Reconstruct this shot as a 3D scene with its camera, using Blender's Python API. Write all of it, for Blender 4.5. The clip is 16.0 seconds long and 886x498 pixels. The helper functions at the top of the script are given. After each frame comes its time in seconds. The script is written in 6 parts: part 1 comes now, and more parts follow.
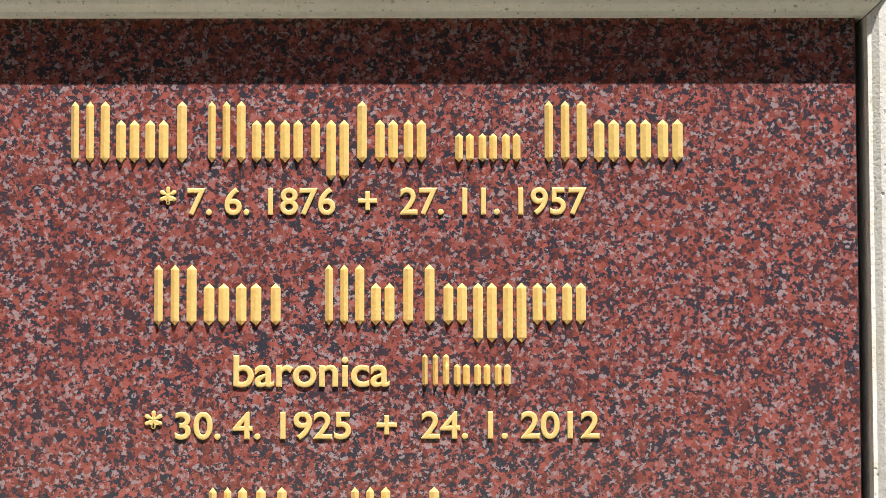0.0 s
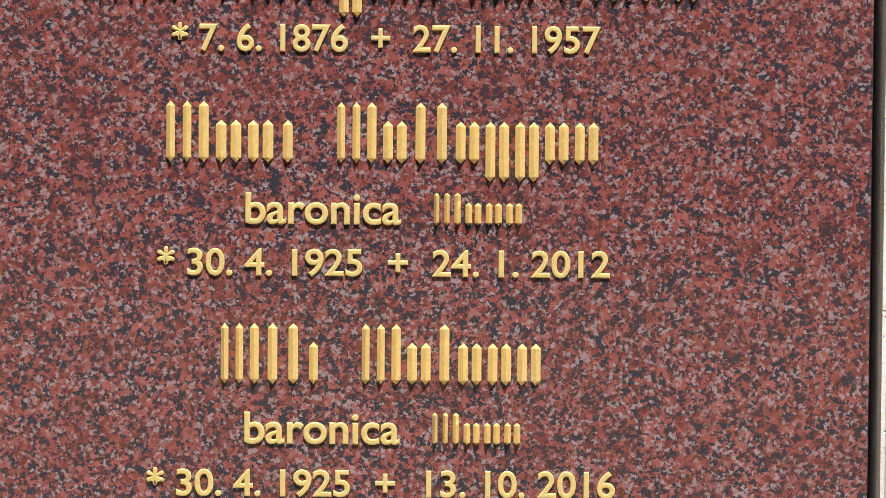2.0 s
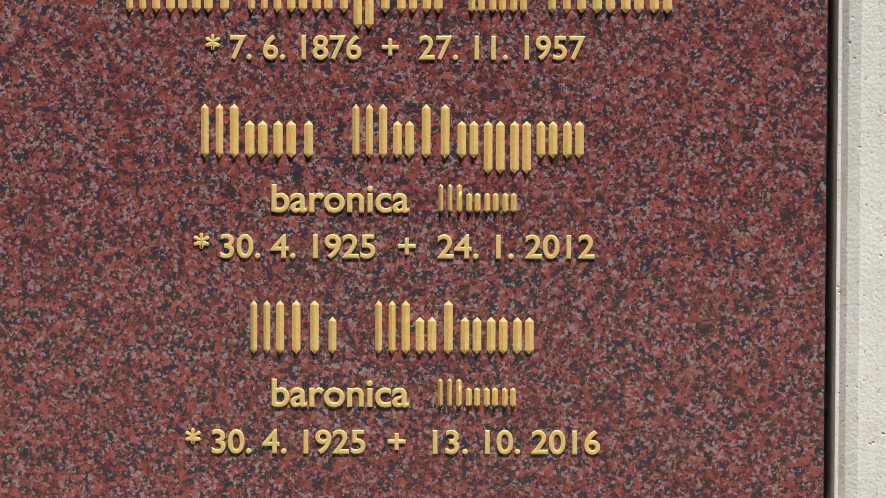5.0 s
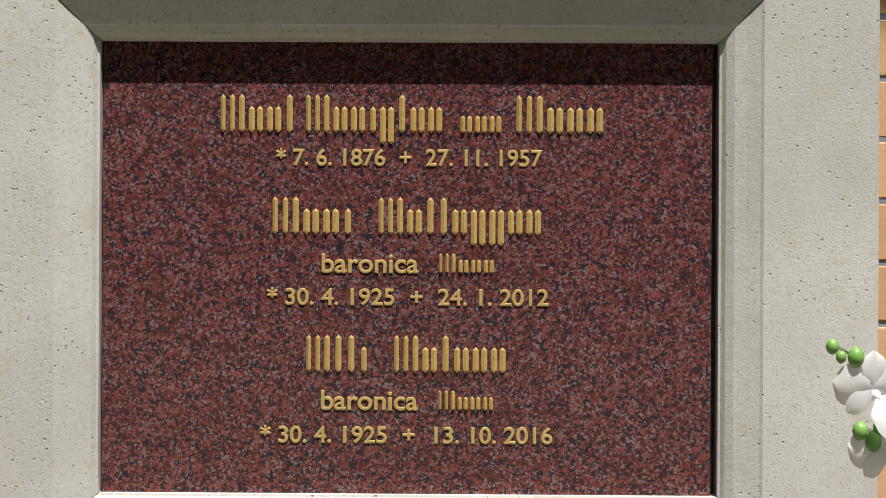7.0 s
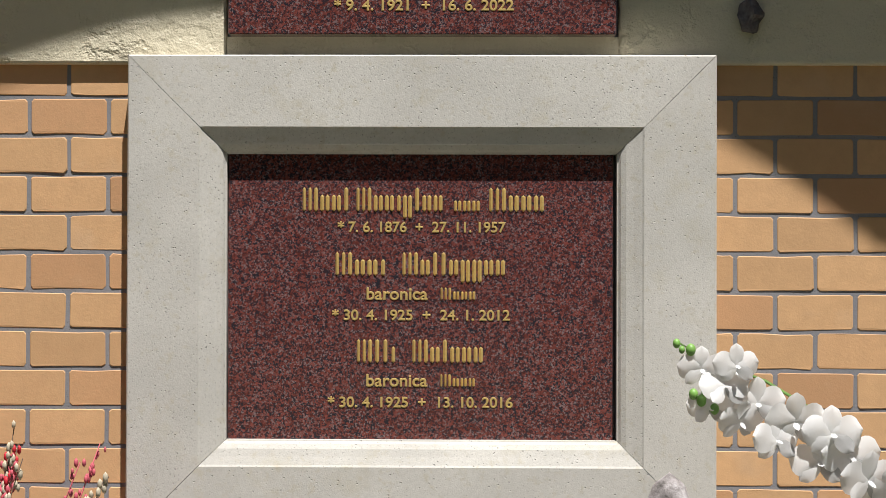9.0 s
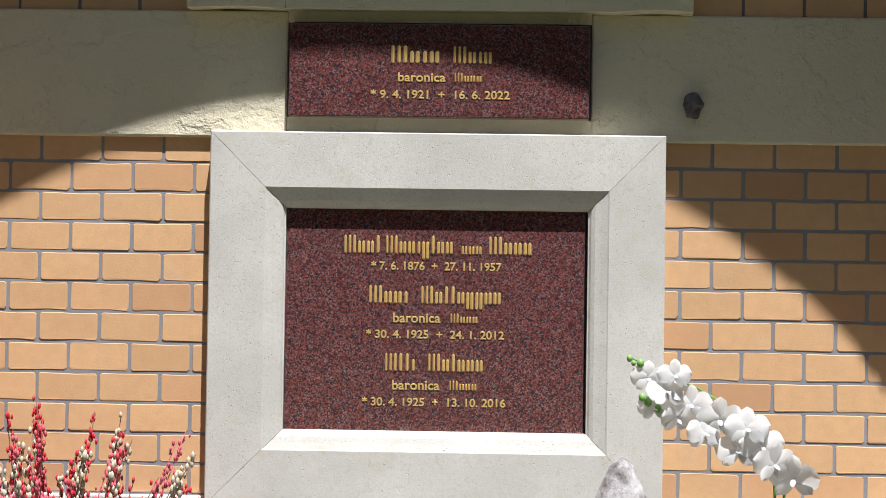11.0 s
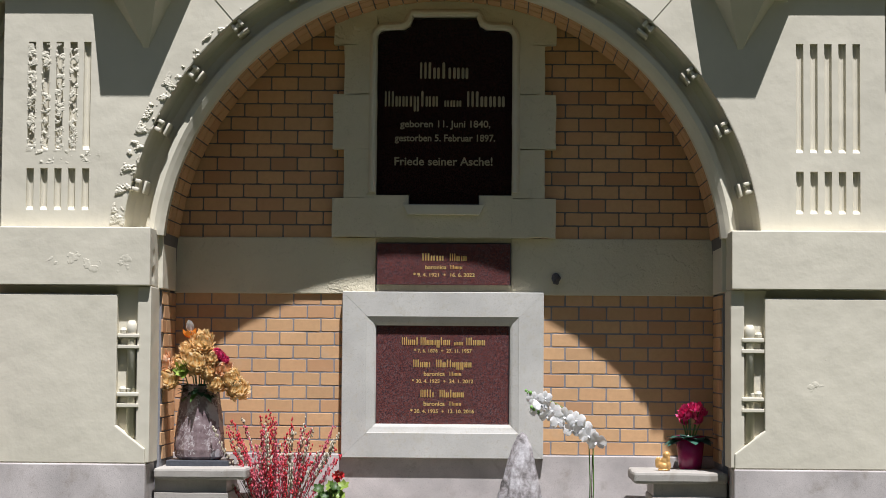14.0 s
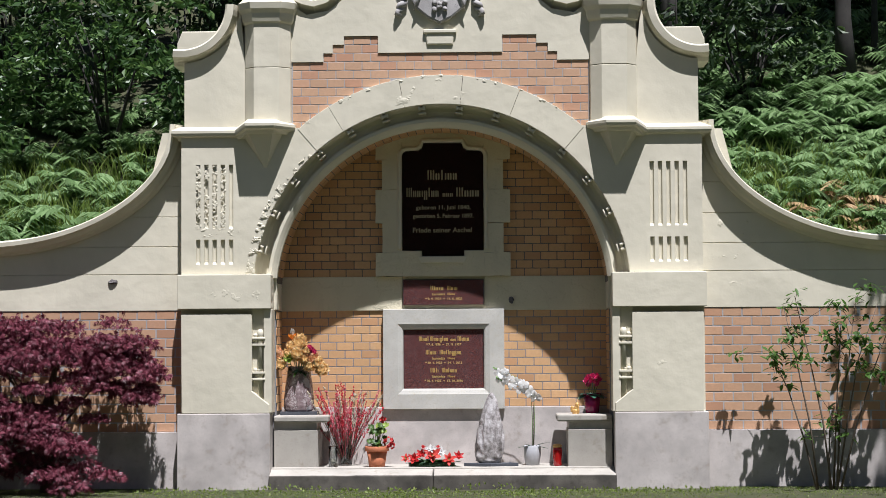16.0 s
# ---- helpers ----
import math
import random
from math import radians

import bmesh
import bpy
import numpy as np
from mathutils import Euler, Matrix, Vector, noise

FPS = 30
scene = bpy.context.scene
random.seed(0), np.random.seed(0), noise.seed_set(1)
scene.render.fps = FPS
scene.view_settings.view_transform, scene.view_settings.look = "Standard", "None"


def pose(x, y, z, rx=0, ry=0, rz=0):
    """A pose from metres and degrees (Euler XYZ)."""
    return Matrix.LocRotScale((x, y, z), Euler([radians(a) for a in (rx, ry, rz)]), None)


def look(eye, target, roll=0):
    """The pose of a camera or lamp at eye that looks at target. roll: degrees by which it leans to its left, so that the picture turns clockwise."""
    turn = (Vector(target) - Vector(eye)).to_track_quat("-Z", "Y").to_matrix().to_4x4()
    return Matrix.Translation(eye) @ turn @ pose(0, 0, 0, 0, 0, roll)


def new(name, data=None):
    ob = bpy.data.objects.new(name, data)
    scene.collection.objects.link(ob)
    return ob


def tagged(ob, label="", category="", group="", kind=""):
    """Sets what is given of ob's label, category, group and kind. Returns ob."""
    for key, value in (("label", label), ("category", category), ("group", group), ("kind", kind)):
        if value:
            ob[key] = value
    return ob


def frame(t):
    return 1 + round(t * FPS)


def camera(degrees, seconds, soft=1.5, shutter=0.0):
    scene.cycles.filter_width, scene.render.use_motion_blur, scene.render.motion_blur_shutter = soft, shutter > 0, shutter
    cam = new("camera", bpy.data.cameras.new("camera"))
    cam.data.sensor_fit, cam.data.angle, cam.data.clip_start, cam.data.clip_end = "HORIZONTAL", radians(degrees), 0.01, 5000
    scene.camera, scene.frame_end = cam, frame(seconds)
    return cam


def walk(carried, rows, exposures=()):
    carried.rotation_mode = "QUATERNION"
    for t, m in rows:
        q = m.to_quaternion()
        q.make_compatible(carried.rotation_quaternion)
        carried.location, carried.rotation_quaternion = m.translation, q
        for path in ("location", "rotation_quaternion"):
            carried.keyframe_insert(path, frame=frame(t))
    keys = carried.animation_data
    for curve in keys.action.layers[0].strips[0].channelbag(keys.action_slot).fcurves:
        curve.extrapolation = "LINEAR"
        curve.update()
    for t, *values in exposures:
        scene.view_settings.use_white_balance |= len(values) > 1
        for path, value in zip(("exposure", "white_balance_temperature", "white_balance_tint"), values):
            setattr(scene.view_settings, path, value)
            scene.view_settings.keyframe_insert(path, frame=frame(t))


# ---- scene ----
cam = camera(25.86, 16.0, soft=0.5)


def aim(x, y, z, yaw, pitch, roll):
    """A camera pose from its place and its yaw (to the left), pitch (up) and lean, in degrees."""
    ahead = Vector((-math.sin(radians(yaw)) * math.cos(radians(pitch)),
                    math.cos(radians(yaw)) * math.cos(radians(pitch)), math.sin(radians(pitch))))
    eye = Vector((x, y, z))
    return look(eye, eye + ahead, roll)


PATH = [
    (0, 0.0455, -1.5878, 1.2351, -0.395, 3.280, -0.127),
    (0.5, 0.0455, -1.5870, 1.2351, -0.262, 2.155, 0.068),
    (1, 0.0455, -1.5874, 1.2351, -0.164, 0.895, 0.189),
    (1.5, 0.0455, -1.5875, 1.2351, -0.200, -0.357, 0.349),
    (2, 0.0455, -1.5872, 1.2351, -0.053, -1.506, 0.451),
    (2.5, 0.0454, -1.5856, 1.2351, 0.053, -2.333, 0.578),
    (3, 0.0454, -1.5840, 1.2350, 0.124, -2.635, 0.569),
    (3.2, 0.0454, -1.5860, 1.2351, 0.094, -2.711, 0.564),
    (5.3, 0.0529, -1.8458, 1.2375, 0.262, -1.408, 0.107),
    (5.5, 0.0542, -1.8919, 1.2380, 0.315, -1.073, 0.197),
    (6, 0.0599, -2.0897, 1.2398, 0.464, -0.516, 0.148),
    (6.5, 0.0651, -2.2721, 1.2416, 0.546, -0.180, 0.131),
    (7, 0.0726, -2.5322, 1.2440, 0.640, 0.025, 0.314),
    (7.5, 0.0799, -2.7887, 1.2465, 0.707, 0.254, 0.354),
    (8, 0.0897, -3.1316, 1.2497, 0.789, 0.273, 0.356),
    (8.5, 0.1007, -3.5130, 1.2534, 0.858, 0.468, 0.179),
    (9, 0.1145, -3.9946, 1.2579, 1.017, 0.874, 0.179),
    (9.2, 0.1180, -4.1185, 1.2591, 1.021, 0.518, 0.517),
    (11.5, 0.1681, -5.8669, 1.2757, 1.524, 1.840, 0.798),
    (12, 0.1975, -6.8920, 1.2854, 1.571, 2.020, 0.546),
    (12.5, 0.2270, -7.9227, 1.2952, 1.493, 2.490, 0.490),
    (13, 0.2601, -9.0753, 1.3062, 1.508, 2.951, 0.581),
    (13.5, 0.2954, -10.3074, 1.3179, 1.618, 3.222, 0.496),
    (14, 0.3316, -11.5735, 1.3299, 1.664, 3.188, 0.437),
    (14.5, 0.3648, -12.7291, 1.3409, 1.618, 3.235, 0.281),
    (15, 0.4065, -14.1870, 1.3547, 1.583, 3.223, 0.067),
    (15.5, 0.4638, -16.1849, 1.3737, 1.608, 3.006, -0.227),
    (16, 0.5497, -19.1833, 1.4022, 1.647, 2.715, -0.339),
]
walk(cam, [(t, aim(*p)) for t, *p in PATH], [(0.0, 1.84, 6400, 11), (1.5, 1.76, 6300, 11), (2.5, 1.40, 6300, 11), (3.2, 1.28, 6300, 11), (5.5, 1.10, 6350, 11), (6.0, 0.93, 6430, 11), (7.0, 0.62, 6450, 11), (9.2, 0.58, 6450, 11), (11.4, 0.98, 6050, 12), (12.2, 0.80, 6000, 12.5), (14.0, 0.58, 6000, 13), (16.0, 0.66, 6000, 13)])

# ---- daylight ----
SUN_TO = Vector((0.36, -1.0, 2.76)).normalized()
world = bpy.data.worlds.new("sky")
scene.world = world
world.use_nodes = True
wn = world.node_tree.nodes
sky = wn.new("ShaderNodeTexSky")
sky.sky_type, sky.sun_disc = "NISHITA", False
sky.sun_elevation = math.asin(SUN_TO.z)
sky.sun_rotation = math.atan2(SUN_TO.x, SUN_TO.y)
wn["Background"].inputs["Strength"].default_value = 0.027
world.node_tree.links.new(sky.outputs[0], wn["Background"].inputs["Color"])
sun = new("sun", bpy.data.lights.new("sun", "SUN"))
sun.data.energy, sun.data.angle, sun.data.color = 5.0, radians(0.53), (1.0, 0.965, 0.92)
sun.matrix_world = look(SUN_TO * 40, (0, 0, 0))


# ---- materials ----
class Mat:
    """A small node builder round one Principled material."""

    def __init__(self, name, rough=0.7, metal=0.0):
        self.m = bpy.data.materials.new(name)
        self.m.use_nodes = True
        self.t = self.m.node_tree
        self.b = self.t.nodes["Principled BSDF"]
        self.b.inputs["Roughness"].default_value = rough
        self.b.inputs["Metallic"].default_value = metal
        self.co = self.t.nodes.new("ShaderNodeTexCoord").outputs["Object"]

    def link(self, a, b):
        self.t.links.new(a, b)

    def shift(self):
        """Object coordinates moved by the object's random number, so that pieces differ."""
        info = self.t.nodes.new("ShaderNodeObjectInfo")
        mul = self.t.nodes.new("ShaderNodeVectorMath")
        mul.operation = "MULTIPLY_ADD"
        comb = self.t.nodes.new("ShaderNodeCombineXYZ")
        for i in range(3):
            self.link(info.outputs["Random"], comb.inputs[i])
        self.link(comb.outputs[0], mul.inputs[0])
        mul.inputs[1].default_value = (37.0, 91.0, 53.0)
        self.link(self.co, mul.inputs[2])
        self.co = mul.outputs[0]
        return info.outputs["Random"]

    def noise(self, scale, detail=4.0, rough=0.55, stretch=None):
        n = self.t.nodes.new("ShaderNodeTexNoise")
        n.inputs["Scale"].default_value, n.inputs["Detail"].default_value = scale, detail
        n.inputs["Roughness"].default_value = rough
        co = self.co
        if stretch:
            mp = self.t.nodes.new("ShaderNodeMapping")
            mp.inputs["Scale"].default_value = stretch
            self.link(co, mp.inputs["Vector"])
            co = mp.outputs[0]
        self.link(co, n.inputs["Vector"])
        return n.outputs["Fac"]

    def cells(self, scale, out="Color", feature="F1"):
        v = self.t.nodes.new("ShaderNodeTexVoronoi")
        v.feature = feature
        v.inputs["Scale"].default_value = scale
        self.link(self.co, v.inputs["Vector"])
        return v.outputs[out]

    def ramp(self, fac, stops, interp="LINEAR"):
        r = self.t.nodes.new("ShaderNodeValToRGB")
        r.color_ramp.interpolation = interp
        e = r.color_ramp.elements
        while len(e) < len(stops):
            e.new(0.5)
        for el, (p, c) in zip(e, stops):
            el.position = p
            el.color = (*c, 1.0) if hasattr(c, "__len__") else (c, c, c, 1.0)
        self.link(fac, r.inputs["Fac"])
        return r.outputs["Color"]

    def mix(self, fac, a, b, kind="MIX"):
        n = self.t.nodes.new("ShaderNodeMix")
        n.data_type, n.blend_type = "RGBA", kind
        if isinstance(fac, (int, float)):
            n.inputs["Factor"].default_value = fac
        else:
            self.link(fac, n.inputs["Factor"])
        for v, s in ((a, n.inputs["A"]), (b, n.inputs["B"])):
            if isinstance(v, tuple):
                s.default_value = (*v, 1.0)
            else:
                self.link(v, s)
        return n.outputs["Result"]

    def color(self, c):
        if isinstance(c, tuple):
            self.b.inputs["Base Color"].default_value = (*c, 1.0)
        else:
            self.link(c, self.b.inputs["Base Color"])
        return self

    def bump(self, h, strength=0.3, dist=0.002):
        n = self.t.nodes.new("ShaderNodeBump")
        n.inputs["Strength"].default_value, n.inputs["Distance"].default_value = strength, dist
        old = self.b.inputs["Normal"]
        if old.is_linked:
            self.link(old.links[0].from_socket, n.inputs["Normal"])
        self.link(h, n.inputs["Height"])
        self.link(n.outputs[0], old)
        return self

    def rough(self, fac, lo, hi):
        n = self.t.nodes.new("ShaderNodeMapRange")
        n.inputs["To Min"].default_value, n.inputs["To Max"].default_value = lo, hi
        self.link(fac, n.inputs["Value"])
        self.link(n.outputs[0], self.b.inputs["Roughness"])
        return self


def granite(name, base, dark, pale, rough=0.12):
    """Coarse crystals: red feldspar, dark mica, pale quartz, in irregular grains of a few millimetres."""
    m = Mat(name, rough)
    wob = m.t.nodes.new("ShaderNodeTexNoise")
    wob.inputs["Scale"].default_value, wob.inputs["Detail"].default_value = 420, 2
    m.link(m.co, wob.inputs["Vector"])
    add = m.t.nodes.new("ShaderNodeVectorMath")
    add.operation = "MULTIPLY_ADD"
    m.link(wob.outputs["Color"], add.inputs[0])
    add.inputs[1].default_value = (0.0055, 0.0055, 0.0055)
    m.link(m.co, add.inputs[2])
    plain_co, m.co = m.co, add.outputs[0]

    def pick(scale):
        sep = m.t.nodes.new("ShaderNodeSeparateColor")
        m.link(m.cells(scale), sep.inputs[0])
        return sep.outputs[0]
    red = m.ramp(pick(235), [(0.0, tuple(c * 0.55 for c in base)), (0.4, base), (0.8, tuple(c * 1.45 for c in base)), (1.0, tuple(0.6 * c + 0.4 * q for c, q in zip(base, pale)))])
    m.co = plain_co
    clump = m.noise(105, 4, 0.65)
    m.co = add.outputs[0]
    mica = m.mix(0.5, m.ramp(pick(380), [(0.0, 0.0), (1.0, 1.0)]), m.ramp(clump, [(0.35, 0.0), (0.65, 1.0)]))
    c = m.mix(m.ramp(mica, [(0.53, 0.0), (0.56, 1.0)]), red, dark)
    c = m.mix(m.ramp(pick(390), [(0.86, 0.0), (0.88, 0.85)]), c, pale)
    m.co = plain_co
    m.color(m.mix(m.ramp(m.noise(26, 3), [(0.42, 0.0), (0.72, 0.30)]), c, tuple(v * 0.6 for v in base)))
    return m.m


def stone(name, base, var=0.12, pit=260, rough=0.8, stain=0.25, bump=0.5, tint=(0.8, 0.75, 0.6), pores=0.0):
    m = Mat(name, rough)
    m.shift()
    cloud = m.noise(3.5, 5)
    grain = m.noise(140, 4, 0.7)
    pits = m.noise(pit, 2)
    lo, hi = tuple(c * (1 - var) for c in base), tuple(min(1, c * (1 + var * 0.6)) for c in base)
    c = m.ramp(cloud, [(0.3, lo), (0.7, hi)])
    c = m.mix(m.ramp(grain, [(0.38, 0.22), (0.6, 0.0)]), c, tuple(v * 0.62 for v in base))
    blot = m.ramp(m.noise(9, 6, 0.65), [(0.56, 0.0), (0.72, stain)])
    c = m.mix(blot, c, tuple(v * t for v, t in zip(base, tint)))
    hole = m.ramp(pits, [(0.29, 1.0), (0.36, 0.0)])
    c = m.mix(hole, c, tuple(v * 0.45 for v in base))
    if pores:
        dots = m.ramp(m.cells(85, "Distance"), [(0.08, 1.0), (0.15, 0.0)])
        gate = m.ramp(m.noise(22, 4), [(0.48, 0.0), (0.56, 1.0)])
        dot = m.mix(1.0, dots, gate, "MULTIPLY")
        c = m.mix(m.mix(1.0, dot, (pores, pores, pores), "MULTIPLY"), c, tuple(v * 0.4 for v in base))
        m.bump(m.mix(1.0, (1.0, 1.0, 1.0), dot, "SUBTRACT"), 0.6, 0.003)
        fleck = m.ramp(m.noise(48, 5, 0.7), [(0.56, 0.0), (0.66, 0.5)])
        c = m.mix(fleck, c, tuple(v * t for v, t in zip(base, (0.80, 0.75, 0.62))))
    m.color(c)
    m.bump(grain, 0.25 * bump, 0.002)
    m.bump(pits, 0.35 * bump, 0.002)
    return m.m


def paint(name, base, chip=0.5, flake=0.0):
    """Old oil-bound wall paint over render: uneven, a little chalky, with bumps and grey weathering."""
    m = Mat(name, 0.62)
    cloud = m.noise(1.6, 5)
    fine = m.noise(55, 4, 0.6)
    lump = m.noise(11, 3, 0.5)
    c = m.ramp(cloud, [(0.3, tuple(v * 0.90 for v in base)), (0.7, tuple(min(1, v * 1.05) for v in base))])
    streak = m.ramp(m.noise(7, 6, 0.7, stretch=(1.0, 1.0, 0.22)), [(0.55, 0.0), (0.8, 0.35)])
    c = m.mix(streak, c, (base[0] * 0.74, base[1] * 0.74, base[2] * 0.76))
    spot = m.ramp(m.noise(26, 5, 0.7), [(0.66, 0.0), (0.72, chip)])
    c = m.mix(spot, c, (base[0] * 0.86, base[1] * 0.85, base[2] * 0.9))
    m.color(c)
    m.bump(fine, 0.10, 0.003)
    m.bump(lump, 0.28, 0.010)
    m.bump(m.noise(2.6, 2, 0.5), 0.35, 0.03)
    if flake:
        scab = m.ramp(m.noise(5.5, 6, 0.6), [(0.48, 0.0), (0.53, 1.0), (0.60, 0.85), (0.66, 0.2)])
        m.bump(scab, 0.4 * flake, 0.004)
        m.bump(m.noise(13, 6, 0.7), 0.42 * flake, 0.014)
    return m.m


def brick_mat(name, base, alt):
    m = Mat(name, 0.72)
    r = m.shift()
    c = m.ramp(r, [(0.0, tuple(v * 0.9 for v in base)), (0.35, base), (0.7, tuple(v * 1.08 for v in base)), (0.88, alt), (1.0, tuple(v * 0.85 for v in alt))])
    c = m.mix(m.ramp(m.noise(30, 5, 0.65), [(0.35, 0.0), (0.75, 0.35)]), c, tuple(v * 0.7 for v in base))
    c = m.mix(m.ramp(m.noise(9, 4), [(0.6, 0.0), (0.78, 0.22)]), c, (0.55, 0.42, 0.30))
    m.color(c)
    m.bump(m.noise(160, 4, 0.7), 0.25, 0.002)
    return m.m


def plain(name, c, rough=0.6, metal=0.0, var=0.25, scale=40, bump=0.0, sheen=0.0):
    m = Mat(name, rough, metal)
    m.shift()
    n = m.noise(scale, 4, 0.6)
    m.color(m.ramp(n, [(0.3, tuple(v * (1 - var) for v in c)), (0.7, tuple(min(1, v * (1 + var)) for v in c))]))
    if bump:
        m.bump(n, bump, 0.003)
    return m.m


def leaf(name, c, alt, rough=0.45, trans=0.35):
    """Leaf with light coming through it; colour differs from leaf to leaf."""
    m = Mat(name, rough)
    g = m.t.nodes.new("ShaderNodeNewGeometry")
    col = m.ramp(g.outputs["Random Per Island"], [(0.0, tuple(v * 0.6 for v in c)), (0.5, c), (1.0, alt)])
    m.color(col)
    tr = m.t.nodes.new("ShaderNodeBsdfTranslucent")
    m.link(col, tr.inputs["Color"])
    mx = m.t.nodes.new("ShaderNodeMixShader")
    mx.inputs[0].default_value = trans
    m.link(m.b.outputs[0], mx.inputs[1])
    m.link(tr.outputs[0], mx.inputs[2])
    m.link(mx.outputs[0], m.t.nodes["Material Output"].inputs["Surface"])
    return m.m


M_RED = granite("red granite", (0.148, 0.042, 0.034), (0.024, 0.023, 0.030), (0.21, 0.16, 0.165))
M_DARK = granite("dark red granite", (0.030, 0.010, 0.008), (0.006, 0.005, 0.005), (0.035, 0.022, 0.02), 0.12)
M_LIME = stone("limestone", (0.56, 0.543, 0.498), 0.16, 330, 0.8, 0.45, 0.6, pores=0.8)
M_CEM = stone("weathered cement render", (0.52, 0.475, 0.45), 0.30, 200, 0.85, 0.75, 0.9, (0.62, 0.58, 0.52))
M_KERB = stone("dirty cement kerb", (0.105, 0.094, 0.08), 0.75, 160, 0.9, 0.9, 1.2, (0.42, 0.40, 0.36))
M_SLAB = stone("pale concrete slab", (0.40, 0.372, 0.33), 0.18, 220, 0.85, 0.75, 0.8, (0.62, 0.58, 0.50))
M_PAINT = paint("cream wall paint", (0.67, 0.625, 0.50))
# flaking relief, and a base yellowed to stand for warm bounced light in shade
M_FLAKE = paint("flaking cream paint", (0.67, 0.61, 0.45), 0.9, 1.7)
M_BRICK = brick_mat("yellow brick", (0.595, 0.36, 0.18), (0.555, 0.31, 0.155))
M_BRICKP = brick_mat("pinkish brick", (0.55, 0.34, 0.215), (0.52, 0.28, 0.175))
M_BRICKW = brick_mat("weathered wing brick", (0.50, 0.30, 0.185), (0.47, 0.255, 0.155))
# mortar darkened to stand for the shade under the arch
M_JOINTSHADE = stone("old dark mortar", (0.15, 0.14, 0.135), 0.2, 300, 0.9, 0.3)
M_MORTAR = stone("mortar", (0.24, 0.24, 0.255), 0.15, 300, 0.9, 0.3)
M_MORTARL = stone("pale mortar", (0.38, 0.375, 0.385), 0.15, 300, 0.9, 0.3)
M_GOLD = plain("gold leaf", (0.80, 0.58, 0.215), 0.38, 0.55, 0.10, 300)
M_GOLDOLD = plain("dull old gilding", (0.42, 0.36, 0.23), 0.5, 0.6, 0.2, 200)


# ---- builders ----
def part(name, bm, material, parent=None, label="", smooth=False):
    """Links a bmesh as one mesh object under a thing or a part."""
    me = bpy.data.meshes.new(name)
    bm.to_mesh(me)
    bm.free()
    for mat in (material if isinstance(material, (list, tuple)) else [material]):
        me.materials.append(mat)
    if smooth:
        for p in me.polygons:
            p.use_smooth = True
    ob = new(name, me)
    ob.parent = parent
    if label:
        ob["label"] = label
    return ob


def thing(name, loc, label, category, group="", kind=""):
    ob = new(name)
    ob.location = loc
    ob.empty_display_size = 0.1
    bpy.context.view_layer.update()
    return tagged(ob, label, category, group, kind)


def box(bm, x0, x1, y0, y1, z0, z1, bevel=0.0, seg=2):
    vs = [bm.verts.new((x, y, z)) for x in (x0, x1) for y in (y0, y1) for z in (z0, z1)]
    fs = [(0, 1, 3, 2), (4, 6, 7, 5), (0, 4, 5, 1), (2, 3, 7, 6), (0, 2, 6, 4), (1, 5, 7, 3)]
    faces = [bm.faces.new([vs[i] for i in f]) for f in fs]
    if bevel:
        edges = list({e for f in faces for e in f.edges})
        bmesh.ops.bevel(bm, geom=edges, offset=bevel, segments=seg, affect="EDGES", profile=0.5)
    return bm


def prism(bm, pts, y0, y1, bevel=0.0):
    """A slab with the outline pts in x and z, from y0 to y1."""
    a = [bm.verts.new((x, y0, z)) for x, z in pts]
    b = [bm.verts.new((x, y1, z)) for x, z in pts]
    n = len(pts)
    fs = [bm.faces.new(a), bm.faces.new(b[::-1])]
    for i in range(n):
        fs.append(bm.faces.new((a[i], b[i], b[(i + 1) % n], a[(i + 1) % n])))
    bmesh.ops.recalc_face_normals(bm, faces=fs)
    if bevel:
        front = [e for e in bm.edges if all(abs(v.co.y - min(y0, y1)) < 1e-6 for v in e.verts)]
        bmesh.ops.bevel(bm, geom=front, offset=bevel, segments=2, affect="EDGES", profile=0.5)
    return bm


def plan_prism(bm, pts, z0, z1, bevel=0.0):
    """A block with the outline pts in x and y, from z0 to z1."""
    a = [bm.verts.new((x, y, z0)) for x, y in pts]
    b = [bm.verts.new((x, y, z1)) for x, y in pts]
    n = len(pts)
    fs = [bm.faces.new(a), bm.faces.new(b[::-1])]
    for i in range(n):
        fs.append(bm.faces.new((a[i], b[i], b[(i + 1) % n], a[(i + 1) % n])))
    bmesh.ops.recalc_face_normals(bm, faces=fs)
    if bevel:
        bmesh.ops.bevel(bm, geom=list({e for f in fs for e in f.edges}), offset=bevel, segments=2, affect="EDGES", profile=0.5)
    return bm


def loft(bm, rings, closed=True, caps=True):
    """Skins a row of rings with the same number of points."""
    rows = [[bm.verts.new(p) for p in r] for r in rings]
    n = len(rows[0])
    fs = []
    for a, b in zip(rows, rows[1:]):
        for i in range(n if closed else n - 1):
            j = (i + 1) % n
            fs.append(bm.faces.new((a[i], a[j], b[j], b[i])))
    if caps and closed:
        fs += [bm.faces.new(rows[0][::-1]), bm.faces.new(rows[-1])]
    bmesh.ops.recalc_face_normals(bm, faces=fs)
    return bm


def lathe(bm, profile, n=24, at=(0, 0, 0), wob=0.0, squash=(1, 1)):
    rings = []
    for k, (r, z) in enumerate(profile):
        rings.append([(at[0] + squash[0] * r * math.cos(2 * math.pi * i / n) * (1 + wob * math.sin(3 * i + k)),
                       at[1] + squash[1] * r * math.sin(2 * math.pi * i / n) * (1 + wob * math.cos(2 * i + k)), at[2] + z) for i in range(n)])
    return loft(bm, rings)


